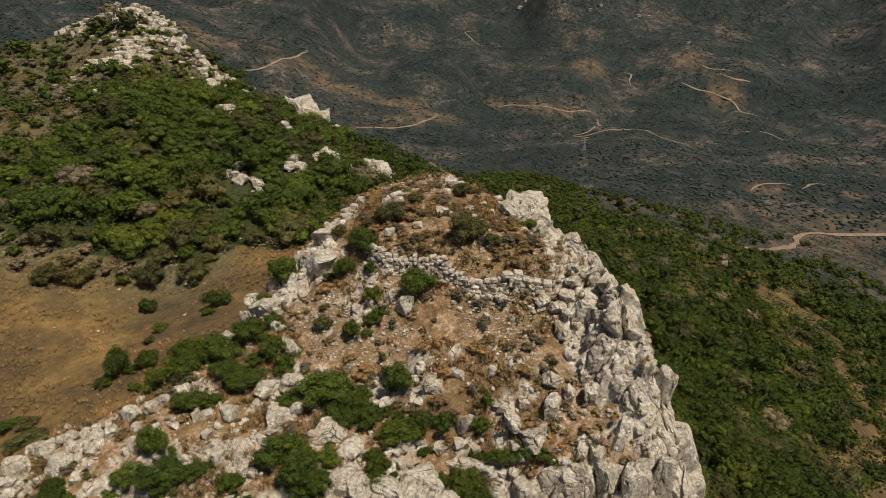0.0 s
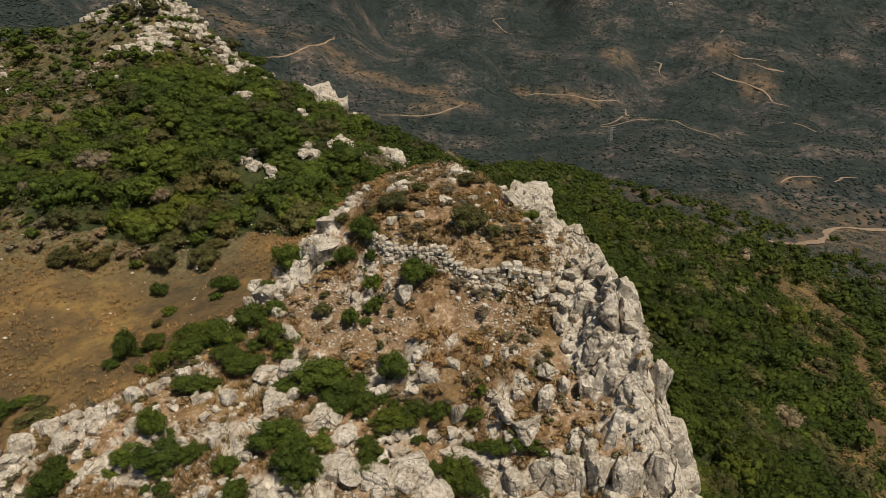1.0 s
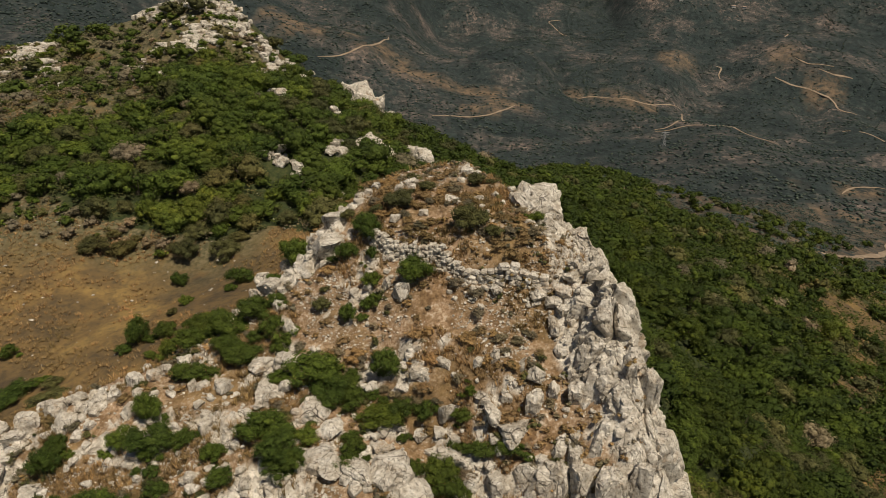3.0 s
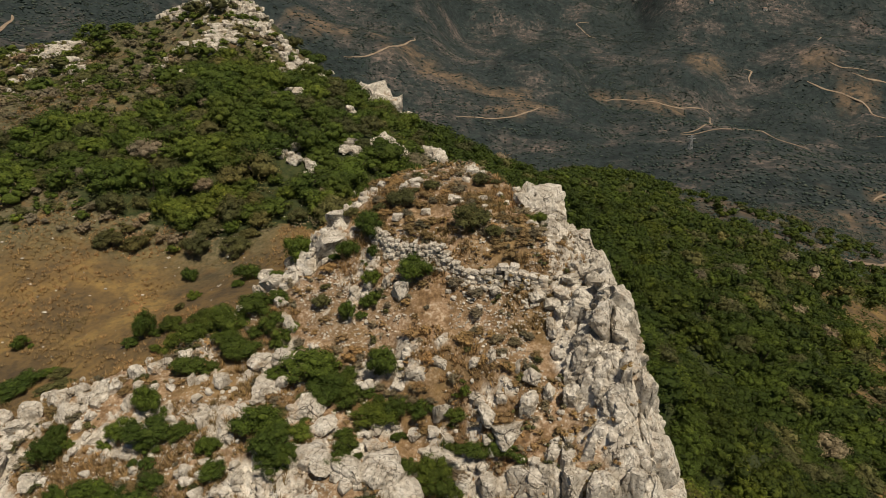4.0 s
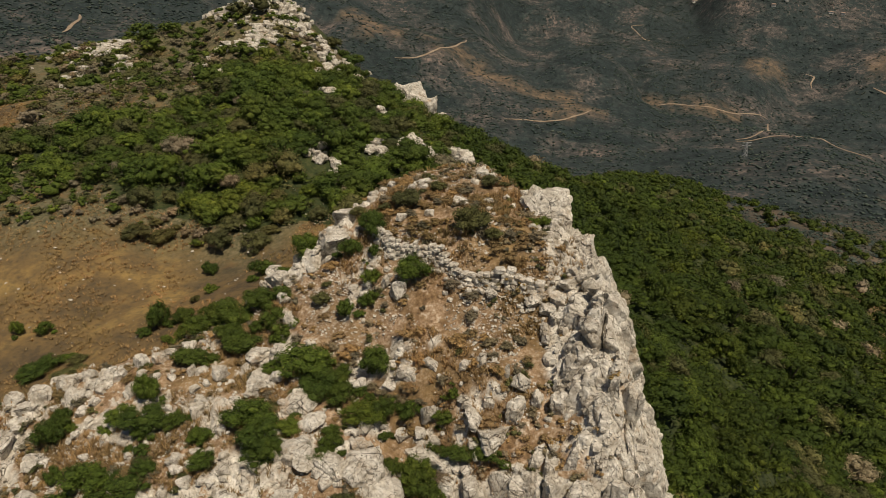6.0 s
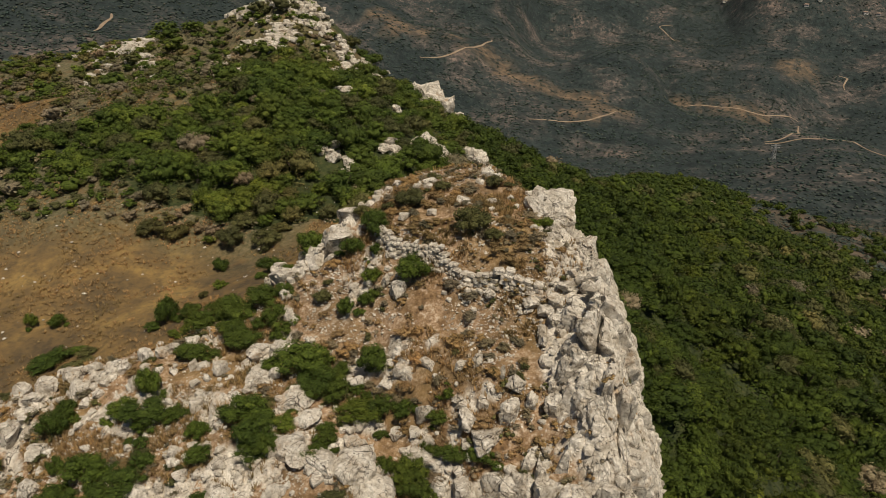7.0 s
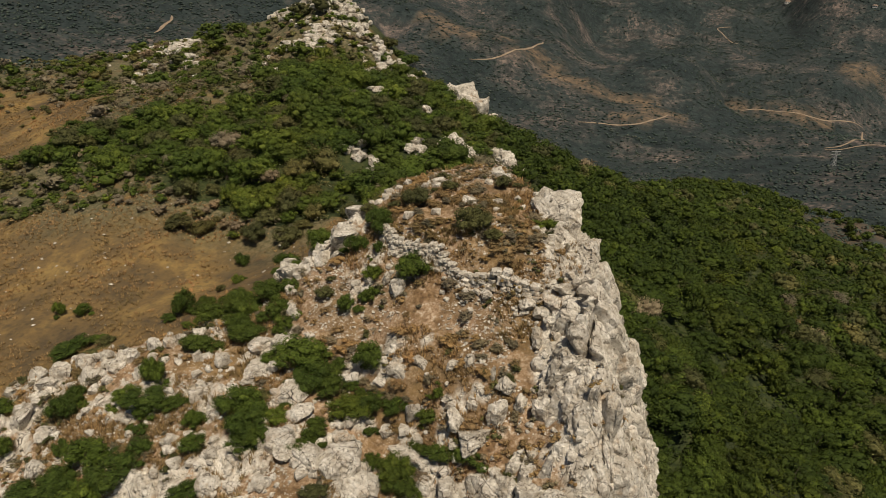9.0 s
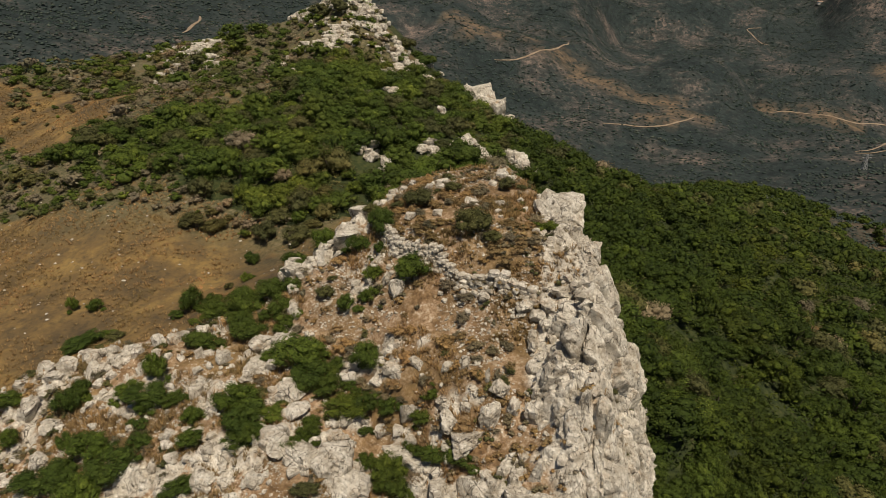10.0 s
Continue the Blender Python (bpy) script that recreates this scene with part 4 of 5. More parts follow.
HILL_OAK = [crown(s, 1000, 0.021, lobes=24, spread=0.40, heart=0.37) for s in (51, 52, 53, 54, 55, 56)]
SLOPE_OAK = [crown(s, 250, 0.038, lobes=12, spread=0.38, heart=0.36) for s in (61, 62, 63, 64, 65)]
LOW_SCRUB = [crown(s, 110, 0.046, lobes=7, spread=0.38, heart=0.34) for s in (81, 82, 83, 84)]


FAR_TREE = [crown(s, 10, 0.18, lobes=5, core=0, spread=0.36) for s in (71, 72, 73, 74, 75, 76, 77, 78)]


def tiny_crown(seed):
    """A tree crown for the far mountain: an uneven eight-sided lump."""
    g = np.random.default_rng(seed)
    v = np.array([(1, 0, 0), (-1, 0, 0), (0, 1, 0), (0, -1, 0), (0, 0, 1), (0, 0, -1)], float) * 0.5
    v = v * (1 + 0.25 * g.normal(size=(6, 1))) + (0, 0, 0.42)
    return v, np.array([(0, 2, 4), (2, 1, 4), (1, 3, 4), (3, 0, 4), (2, 0, 5), (1, 2, 5), (3, 1, 5), (0, 3, 5)]), None


TINY_TREE = [tiny_crown(s) for s in range(8)]


def off_knoll(x, y):
    return 1 - ease(0.06, 0.25, knoll_mask(x, y)[0])


# the shoulder behind the knoll
hx, hy = sprinkle(9000, (-60, 8, 44, 106), 101, lambda x, y: wood_mask(x, y) * off_knoll(x, y) * clear_of_rock(x, y) * (crest_east(x, y) < 1.0) * (height(x, y, False) < 7.0))
hx, hy = spread_out(hx, hy, 1.45)
order = np.argsort(hy + 0.3 * np.abs(hx + 15))
near, rest = order[:230], order[230:]
r = np.random.default_rng(9)
HILL_KITS = [(mesh_of("crown", *_swap(HILL_OAK[i], (OAK, LENTISK, OAK, OLIVE, LENTISK, HEATH)[i])), mesh_of("stem", *_swap(stems(60 + i), BARK))) for i in range(6)]
FLANK_KITS = [(mesh_of("crown", *_swap(HILL_OAK[i], (DARKENED_OAK, DARKENED_LENTISK, DARKENED_OAK, OLIVE, DARKENED_LENTISK, HEATH)[i])), HILL_KITS[i][1]) for i in range(6)]
for i in near:
    wide = float(1.7 + 2.6 * r.uniform() ** 1.7)
    k = int(r.choice(6, p=(0.24, 0.22, 0.2, 0.14, 0.14, 0.06)))
    plant("hillside_shrub", HILL_KITS[k], float(hx[i]), float(hy[i]), wide, wide * float(r.uniform(0.6, 0.9)), "rounded green shrub in the scrub behind the knoll", "shrubs behind the knoll", float(r.uniform(0, 360)))
w = 1.5 + 2.9 * r.uniform(0, 1, len(rest)) ** 1.8
cut = r.uniform(0, 1, len(rest))
for name, mat, lo, hi, seed in (("hillside_oak_scrub", OAK, 0, 0.45, 1), ("hillside_lentisk_scrub", LENTISK, 0.45, 0.85, 2), ("hillside_grey_scrub", OLIVE, 0.85, 1.01, 3)):
    i = rest[(cut >= lo) & (cut < hi)]
    ww = w[(cut >= lo) & (cut < hi)]
    strew(name, HILL_OAK, hx[i], hy[i], ww, ww * r.uniform(0.6, 0.9, len(i)), mat, "dense green scrub covering the hill behind the knoll", "scrub", seed)

# loose bushes on the meadow's edge and the western flank
mx, my = sprinkle(26000, (-110, -12, 46, 104), 103, lambda x, y: (1 - wood_mask(x, y)) * off_knoll(x, y) * (0.75 + 0.25 * clear_of_rock(x, y)) * (crest_east(x, y) < 0) * np.maximum(ease(-0.75, 0.2, rough(x, y, 11, 3, 93)), 0.3) * np.where(y < 55, 0.05 + 0.45 * ease(45, 50, y) * ease(-20, -27, x), np.where(y > 66, 0.42 - 0.2 * ease(76, 88, y), 0.4)) * (1 - 0.93 * hay_mask(x, y)))
mx, my = spread_out(mx, my, 0.95)
cut = r.uniform(0, 1, len(mx)) + 0.22 * rough(mx, my, 10, 2, 98) + 0.1 * ease(70, 85, my)
w = r.uniform(0.7, 1.9, len(mx)) * (1 + 0.35 * ease(66, 80, my)) * (1 + 0.9 * (r.uniform(0, 1, len(mx)) > 0.93))
for name, mat, lo, hi, seed in (("meadow_heath", HEATH, -1, 0.26, 4), ("meadow_sage_scrub", OLIVE, 0.26, 0.58, 5), ("meadow_oak_scrub", OAK, 0.58, 2, 6)):
    i = (cut >= lo) & (cut < hi)
    strew(name, LOW_SCRUB, mx[i], my[i], w[i], w[i] * 0.6, mat, "scattered grey and green bushes on dry grass", "scrub", seed)

# trees at the foot of the cliff
for i in range(64):
    y = float(r.uniform(21, 46))
    x = float(np.interp(y, [20, 23.5, 25.2, 26.5, 28, 30, 33, 36.5, 39.6, 42.5, 46], [13.0, 12.1, 10.9, 9.7, 9.0, 8.6, 7.9, 6.6, 4.4, 1.0, -2.0])) + 3.4 + 5.5 * float(r.uniform())
    wide = float(r.uniform(1.6, 3.6))
    kits = (LENTISK_KITS, OAK_KITS, SAGE_KITS)[int(r.choice(3, p=(0.42, 0.38, 0.2)))]
    plant("evergreen_oak", kits[int(r.integers(4))], x, y, wide, wide * float(r.uniform(0.6, 0.85)), "leafy evergreen oak at the foot of the cliff", "trees of the slope", float(r.uniform(0, 360)))

# the eastern flank
ex, ey = sprinkle(15000, (-16, 135, 18, 235), 105, lambda x, y: (np.where(y < 46, knoll_mask(x, y)[1] < -2.8, crest_east(x, y) > 0.8)) * off_knoll(x, y) * (1 - 0.93 * tilled_mask(x, y)) * clear_of_rock(x, y) * np.where(y > 90, 0.36, 1.0) * (y > x * 0.5) * (1 - 0.86 * grove_bench(x, y)) * clear_of_roads(x, y))
ex, ey = spread_out(ex, ey, 1.6)
w = r.uniform(2.2, 4.0, len(ex)) * (1 + 0.25 * ease(70, 140, ey))
cut = r.uniform(0, 1, len(ex)) + 0.25 * rough(ex, ey, 15, 2, 99)
close = (ey < 66) & (ex < 34)
for i in np.where(close)[0]:
    k = int(np.clip((cut[i] + r.normal(0, 0.15)) * 4.6, 0, 5))
    plant("slope_oak", FLANK_KITS[(0, 1, 2, 4, 3, 5)[k]], float(ex[i]), float(ey[i]), float(w[i] * r.uniform(0.8, 1.2)), float(w[i] * r.uniform(0.6, 0.95)), "evergreen oak in the dense wood of the eastern slope", "trees of the slope", float(r.uniform(0, 360)))
ex, ey, w, cut = ex[~close], ey[~close], w[~close], cut[~close]
for name, mat, lo, hi, seed in (("flank_oak_wood", DARKENED_OAK, -2, 0.46, 7), ("flank_lentisk_wood", DARKENED_LENTISK, 0.46, 0.92, 8), ("flank_olive_wood", OLIVE, 0.92, 1.10, 9), ("flank_heath", HEATH, 1.10, 3, 10)):
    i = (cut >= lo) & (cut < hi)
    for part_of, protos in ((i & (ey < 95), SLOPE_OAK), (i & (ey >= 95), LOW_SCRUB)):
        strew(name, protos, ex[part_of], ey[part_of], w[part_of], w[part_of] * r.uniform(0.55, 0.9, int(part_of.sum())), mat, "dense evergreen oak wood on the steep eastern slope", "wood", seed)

ux, uy = sprinkle(26000, (-16, 105, 18, 150), 107, lambda x, y: (np.where(y < 46, knoll_mask(x, y)[1] < -2.1, crest_east(x, y) > 0.6)) * (1 - ease(0.22, 0.42, knoll_mask(x, y)[0])) * (1 - 0.9 * tilled_mask(x, y)) * clear_of_rock(x, y) * (y > x * 0.5) * np.where(y > 95, 0.6, 1.0))
ux, uy = spread_out(ux, uy, 0.85)
w = r.uniform(1.2, 2.3, len(ux))
cut = r.uniform(0, 1, len(ux)) + 0.2 * rough(ux, uy, 12, 2, 96)
UNDERGROWTH = [crown(s, 36, 0.085, lobes=6, spread=0.42, core=0) for s in (85, 86, 87, 88, 89, 90)]
for name, mat, lo, hi, seed in (("flank_undergrowth", DARKENED_LENTISK, -2, 0.5, 14), ("flank_low_scrub", DARKENED_OAK, 0.5, 0.95, 15), ("flank_grey_scrub", OLIVE, 0.95, 3, 16)):
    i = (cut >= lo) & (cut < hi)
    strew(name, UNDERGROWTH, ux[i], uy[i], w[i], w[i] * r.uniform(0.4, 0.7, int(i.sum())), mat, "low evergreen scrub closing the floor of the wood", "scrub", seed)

ux, uy = sprinkle(9000, (-72, 2, 46, 98), 109, lambda x, y: np.maximum(wood_mask(x, y), 0.35 * (y > 62) * (1 - hay_mask(x, y))) * off_knoll(x, y) * clear_of_rock(x, y) * (crest_east(x, y) < 1.0))
ux, uy = spread_out(ux, uy, 0.85)
w = r.uniform(0.9, 1.8, len(ux))
cut = r.uniform(0, 1, len(ux)) + 0.25 * rough(ux, uy, 8, 2, 86) + 0.55 * ease(-36, -44, ux)
for name, mat, lo, hi, seed in (("hillside_undergrowth", OAK, -2, 0.55, 24), ("hillside_olive_scrub", OLIVE, 0.55, 1.0, 25), ("hillside_heath", HEATH, 1.0, 3, 26)):
    i = (cut >= lo) & (cut < hi)
    strew(name, UNDERGROWTH, ux[i], uy[i], w[i], w[i] * r.uniform(0.4, 0.7, int(i.sum())), mat, "low green and grey scrub filling gaps on the hill", "scrub", seed)

# woods of the valley and the far mountain; their leaf colour includes haze
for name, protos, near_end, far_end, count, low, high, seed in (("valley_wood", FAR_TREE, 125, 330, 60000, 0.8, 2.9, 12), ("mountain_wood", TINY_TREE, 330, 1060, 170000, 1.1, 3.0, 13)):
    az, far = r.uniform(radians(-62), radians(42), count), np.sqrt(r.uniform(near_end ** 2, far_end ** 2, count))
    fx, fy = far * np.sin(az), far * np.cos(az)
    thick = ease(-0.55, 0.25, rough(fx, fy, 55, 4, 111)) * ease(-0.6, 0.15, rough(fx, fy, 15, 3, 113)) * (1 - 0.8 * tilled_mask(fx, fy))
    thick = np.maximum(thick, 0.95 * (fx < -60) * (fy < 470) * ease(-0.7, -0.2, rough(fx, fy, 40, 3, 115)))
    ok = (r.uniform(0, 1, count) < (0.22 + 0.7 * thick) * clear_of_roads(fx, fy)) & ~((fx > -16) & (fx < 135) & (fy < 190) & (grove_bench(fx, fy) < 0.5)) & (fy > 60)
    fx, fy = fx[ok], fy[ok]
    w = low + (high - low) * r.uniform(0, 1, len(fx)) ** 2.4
    strew(name, protos, fx, fy, w, w * r.uniform(0.3, 0.52, len(fx)), HAZED_VALLEY_LEAF, "olive and oak woods across the valley, tinted with haze and cloud shade", "wood", seed)


# ---- rocks ----
BLOCKS = [mesh_of("boulder", *_swap(stone(s, 4), LIMESTONE)) for s in (1, 2, 3, 4, 5, 6)]
BIG_BLOCKS = [mesh_of("boulder", *_swap(stone(s, 5, 20, 0.14), LIMESTONE)) for s in (7, 8, 9, 10)]
PILLARS = [mesh_of("rock_pillar", *_swap(stone(s, 4, 16, 0.05, True, True), LIMESTONE)) for s in (11, 12, 13, 14)]
BIG_PILLARS = [mesh_of("rock_pillar", *_swap(stone(s, 5, 16, 0.05, True, True), LIMESTONE)) for s in (15, 16, 17, 18)]
CHUNKS = [mesh_of("rock", *_swap(stone(s, 3, 17, 0.16, False, True), LIMESTONE)) for s in (21, 22, 23, 24, 25, 26)]
BIG_CHUNKS = [mesh_of("rock", *_swap(stone(s, 4, 17, 0.18, False, True), LIMESTONE)) for s in (27, 28, 29, 30)]


def rock(name, meshes, x, y, wide, high, label, group, r, deep=0.35, tilt=12.0, lift=0.0):
    if meshes is CHUNKS:
        meshes = BIG_CHUNKS if wide > 1.0 else CHUNKS
    elif wide > 1.15:
        meshes = BIG_PILLARS if name == "rock_pillar" else BIG_BLOCKS
    ob = new(name, meshes[int(r.integers(len(meshes)))])
    z = float(height(np.array([x]), np.array([y]), False)[0])
    flat = float(r.uniform(0.75, 1.1))
    ob.matrix_world = pose(x, y, z - deep * high + lift, float(r.uniform(-tilt, tilt)), float(r.uniform(-tilt, tilt)), float(r.normal(28, 16) + 180 * r.integers(2) if name == "rock_pillar" else r.uniform(0, 360))) @ Matrix.Diagonal((wide * 1.08, wide * flat, high * (1 + deep * 0.6), 1))
    return tagged(ob, label, "rock", group)


# x, y, width, height in metres
RIM_ROCKS = [(8.1, 26.6, 2.1, 2.9), (9.1, 26.3, 1.1, 2.6), (9.7, 26.1, 1.1, 2.4), (9.2, 28.6, 1.1, 1.4), (8.5, 27.6, 0.9, 1.2), (7.6, 30.6, 1.5, 1.0), (8.2, 24.9, 1.1, 1.3), (7.0, 25.1, 0.7, 0.95), (6.3, 24.9, 1.1, 1.2), (7.1, 24.3, 1.2, 1.4), (5.9, 24.3, 1.3, 1.1), (9.5, 25.1, 0.9, 1.9), (7.6, 31.9, 0.9, 0.8)]
FOOT_ROCKS = [(7.3, 23.4, 1.4, 1.5), (8.4, 23.2, 1.6, 1.6), (9.6, 23.5, 1.0, 2.4), (10.6, 23.6, 1.2, 1.7), (6.4, 23.4, 1.3, 1.3), (5.5, 23.5, 1.3, 1.2), (7.6, 24.3, 0.7, 1.3), (4.9, 24.0, 1.1, 0.9), (3.8, 23.8, 1.3, 0.9), (2.4, 24.0, 1.3, 0.9), (9.2, 22.3, 1.4, 1.5), (7.6, 22.3, 1.5, 1.4), (5.8, 22.4, 1.4, 1.2), (4.3, 22.7, 1.3, 1.0)]
TOP_ROCKS = [(4.7, 38.3, 2.6, 1.9), (5.7, 37.3, 1.2, 1.2), (3.5, 38.8, 0.9, 0.7), (6.6, 36.6, 1.5, 1.5), (6.9, 35.7, 1.3, 0.9), (7.3, 34.9, 1.0, 0.8), (3.2, 40.0, 0.6, 0.4), (-5.2, 40.4, 0.87, 0.56), (-4.7, 40.9, 0.43, 0.43), (-5.9, 39.2, 0.68, 0.68), (0.4, 41.6, 1.1, 0.5), (0.9, 41.3, 0.6, 0.4), (0.1, 40.4, 0.5, 0.31), (2.3, 38.9, 0.5, 0.4), (1.4, 37.8, 0.6, 0.4), (-0.2, 37.4, 0.9, 0.4), (0.3, 36.9, 0.5, 0.3), (-2.9, 40.0, 1.1, 0.45), (-3.4, 39.6, 0.5, 0.4), (-6.2, 38.0, 0.56, 0.5)]
TERRACE_ROCKS = [(-2.1, 31.4, 1.0, 1.2), (-2.9, 31.8, 0.7, 0.8), (3.3, 27.9, 0.6, 0.7), (4.35, 27.5, 0.3, 0.8), (2.4, 27.7, 0.6, 0.4), (-0.4, 27.6, 1.1, 0.8), (0.7, 27.9, 0.9, 0.5), (5.0, 27.2, 0.9, 0.9), (6.8, 26.6, 0.9, 1.1), (4.8, 26.1, 0.9, 1.3), (4.0, 25.4, 1.9, 0.8), (3.3, 25.9, 1.1, 0.8), (1.0, 26.1, 0.8, 1.2), (0.1, 25.6, 0.7, 0.5), (1.0, 25.0, 1.4, 0.9), (2.1, 24.8, 1.4, 0.8), (2.6, 26.5, 0.5, 0.4), (3.9, 26.3, 0.5, 0.5), (8.2, 27.9, 0.8, 0.9), (5.8, 26.8, 0.7, 0.8), (7.3, 27.6, 0.7, 0.9)]
WALL_END_ROCKS = [(5.8, 30.7, 0.9, 0.6), (6.3, 31.0, 1.0, 0.6), (6.6, 31.5, 0.9, 0.5), (5.0, 30.9, 0.9, 0.7), (5.7, 30.0, 0.6, 0.6), (2.9, 31.2, 0.7, 0.5), (7.2, 31.9, 0.6, 0.5), (6.8, 31.1, 0.6, 0.45), (6.2, 30.3, 0.8, 0.6), (5.9, 29.4, 0.6, 0.7)]
WEST_ROCKS = [(-12.0, 57.0, 2.06, 0.98), (-10.8, 50.5, 1.22, 0.88), (-6.8, 36.6, 1.59, 1.36), (-6.7, 34.6, 1.87, 1.36), (-7.6, 36.0, 1.31, 1.17), (-8.6, 37.4, 1.03, 0.98), (-10.4, 35.0, 1.03, 1.46), (-12.0, 35.8, 0.84, 1.07), (-9.3, 33.3, 1.4, 1.17), (-10.8, 34.0, 1.03, 1.17), (-7.4, 30.2, 0.75, 0.98), (-8.0, 30.7, 0.75, 0.49), (-12.4, 35.0, 0.84, 0.98), (-8.2, 34.4, 1.22, 1.17), (-9.8, 36.5, 1.12, 0.98), (-8.9, 32.0, 1.12, 0.78)]
SOUTH_ROCKS = [(-0.9, 22.6, 2.2, 1.4), (0.1, 22.2, 1.7, 1.2), (-2.0, 22.2, 1.5, 0.8), (-4.0, 24.6, 1.3, 0.7), (-5.1, 25.5, 1.4, 0.9), (-4.2, 22.8, 1.9, 0.8), (-7.4, 26.4, 1.5, 0.7), (-8.6, 28.3, 1.4, 0.8), (-7.2, 28.4, 1.5, 0.8), (-10.0, 26.8, 0.9, 0.7), (-11.5, 26.9, 0.5, 0.6), (-11.0, 26.9, 0.6, 0.5), (-14.1, 25.4, 0.9, 0.7), (-9.8, 24.6, 0.8, 0.6), (-3.2, 22.5, 1.3, 0.7), (-2.2, 25.0, 0.7, 0.3), (-13.9, 27.7, 0.8, 0.7), (-6.3, 28.0, 1.2, 0.7)]
SPUR_ROCKS = [(-17.5, 24.9, 1.19, 0.99), (-19.3, 24.8, 1.27, 0.9), (-16.1, 26.1, 0.77, 0.72), (-15.4, 26.4, 0.77, 0.63), (-14.7, 27.3, 0.77, 0.72), (-13.7, 28.0, 0.77, 0.72), (-17.4, 26.4, 0.68, 0.54), (-13.0, 28.7, 0.77, 0.54), (-15.0, 28.8, 0.51, 0.54), (-18.9, 25.6, 0.85, 0.81), (-19.4, 24.0, 1.02, 0.81), (-13.8, 24.2, 0.77, 0.63), (-19.0, 22.1, 1.19, 0.9), (-18.1, 25.6, 1.19, 0.9), (-16.1, 19.8, 1.36, 0.81), (-16.0, 25.6, 0.94, 0.54), (-6.1, 20.5, 1.1, 0.72), (-9.6, 22.2, 0.77, 0.54), (-12.8, 23.3, 0.85, 0.45), (-16.9, 21.6, 0.94, 0.63), (-20.8, 24.6, 0.94, 0.72)]
r = np.random.default_rng(21)
for rows, name, meshes, label, deep in ((RIM_ROCKS, "rock_pillar", PILLARS, "tall pale limestone block on the cliff edge", 0.95), (FOOT_ROCKS, "rock_pillar", PILLARS, "weathered limestone block in the cliff face", 0.9),
                                        (TOP_ROCKS, "boulder", BLOCKS, "rounded whitish limestone boulder on the summit", 0.4), (TERRACE_ROCKS, "boulder", BLOCKS, "grey limestone boulder in dry grass", 0.4),
                                        (WALL_END_ROCKS, "boulder", BLOCKS, "limestone boulder beside the dry stone wall", 0.25), (WEST_ROCKS, "boulder", CHUNKS, "jagged limestone outcrop rock beside dark shrubs", 1.0),
                                        (SOUTH_ROCKS, "boulder", CHUNKS, "broad pale limestone slab between shrubs", 0.5), (SPUR_ROCKS, "boulder", CHUNKS, "pale limestone boulder on the stony spur", 0.5)):
    for x, y, wide, high in rows:
        rock(name, CHUNKS if (x, y) == (4.7, 38.3) else meshes, x, y, wide, high, label, "rocks of the knoll", r, deep, tilt=6.0 if name == "rock_pillar" else 14.0, lift=(-0.22 if (x, y) == (8.1, 26.6) else -0.4) * high if rows is RIM_ROCKS else 0.0)

# outcrops on the hill behind
for cx, cy, a, b, turn, count, big in OUTCROPS:
    for i in range(int(count * 1.35)):
        u, v = r.normal() * 0.55 * a, r.normal() * 0.55 * b
        c, s = math.cos(radians(turn)), math.sin(radians(turn))
        wide = (1.05 if cy < 78 else 0.75) * big * float(r.uniform(0.3, 1.0))
        rock("outcrop_rock", CHUNKS, cx + u * c - v * s, cy + u * s + v * c, wide, wide * float(r.uniform(0.5, 1.0)), "pale grey limestone outcrop in green scrub", "outcrops of the hill", r, 0.08, 20)

for x, y, wide, high in ((-20.0, 94.2, 4.2, 4.9), (-17.6, 93.6, 3.6, 4.2), (-22.4, 94.0, 3.2, 3.2), (-15.8, 93.0, 2.4, 2.6), (-18.8, 92.6, 2.8, 3.4)):
    rock("outcrop_rock", CHUNKS, x, y, wide, high, "massive pale limestone crag on the ridge", "outcrops of the hill", r, 0.2, 8)

# loose stones


def pebble(seed):
    g = np.random.default_rng(seed)
    v = np.array([(1, 0, 0), (-1, 0, 0), (0, 1, 0), (0, -1, 0), (0, 0, 1), (0, 0, -1)], float) * 0.5
    v = v + g.normal(0, 0.12, v.shape) + (0, 0, 0.5)
    return v, np.array([(0, 2, 4), (2, 1, 4), (1, 3, 4), (3, 0, 4), (2, 0, 5), (1, 2, 5), (3, 1, 5), (0, 3, 5)]), None


PEBBLES = [pebble(s) for s in (31, 32, 33, 34, 35)]
RUBBLE = [stone(s, 1 + s % 2, 13, 0.1, False, True) for s in (41, 42, 43, 44, 45, 46)]
sx, sy = sprinkle(80000, (-25, 12, 18, 44), 201, lambda x, y: ease(0.4, 0.9, knoll_mask(x, y)[0]) * ease(-0.35, 0.5, rough(x, y, 1.8, 3, 203)))
strew("loose_stones", PEBBLES, sx, sy, *(lambda q: (q, q * 0.7))(0.05 + 0.17 * r.uniform(0, 1, len(sx)) ** 4), LIMESTONE, "small pale stones lying on reddish soil", "stones", 3, sink=0.25)
bx, by = sprinkle(13000, (-25, 12, 18, 40), 205, lambda x, y: ease(0.15, 0.6, rock_mask(x, y)) * np.where(knoll_mask(x, y)[1] < 3.2, 0.2, np.where(x < -8, 0.22, 0.5)) + (0.02 + 0.15 * ease(28.5, 25.5, y)) * ease(0.5, 0.9, knoll_mask(x, y)[0]))
strew("rubble", RUBBLE, bx, by, *(lambda q: (q, q * 0.75))(0.12 + 0.55 * r.uniform(0, 1, len(bx)) ** 3.6), LIMESTONE, "broken limestone rubble covering the spur and rim", "rubble", 4, sink=0.3)
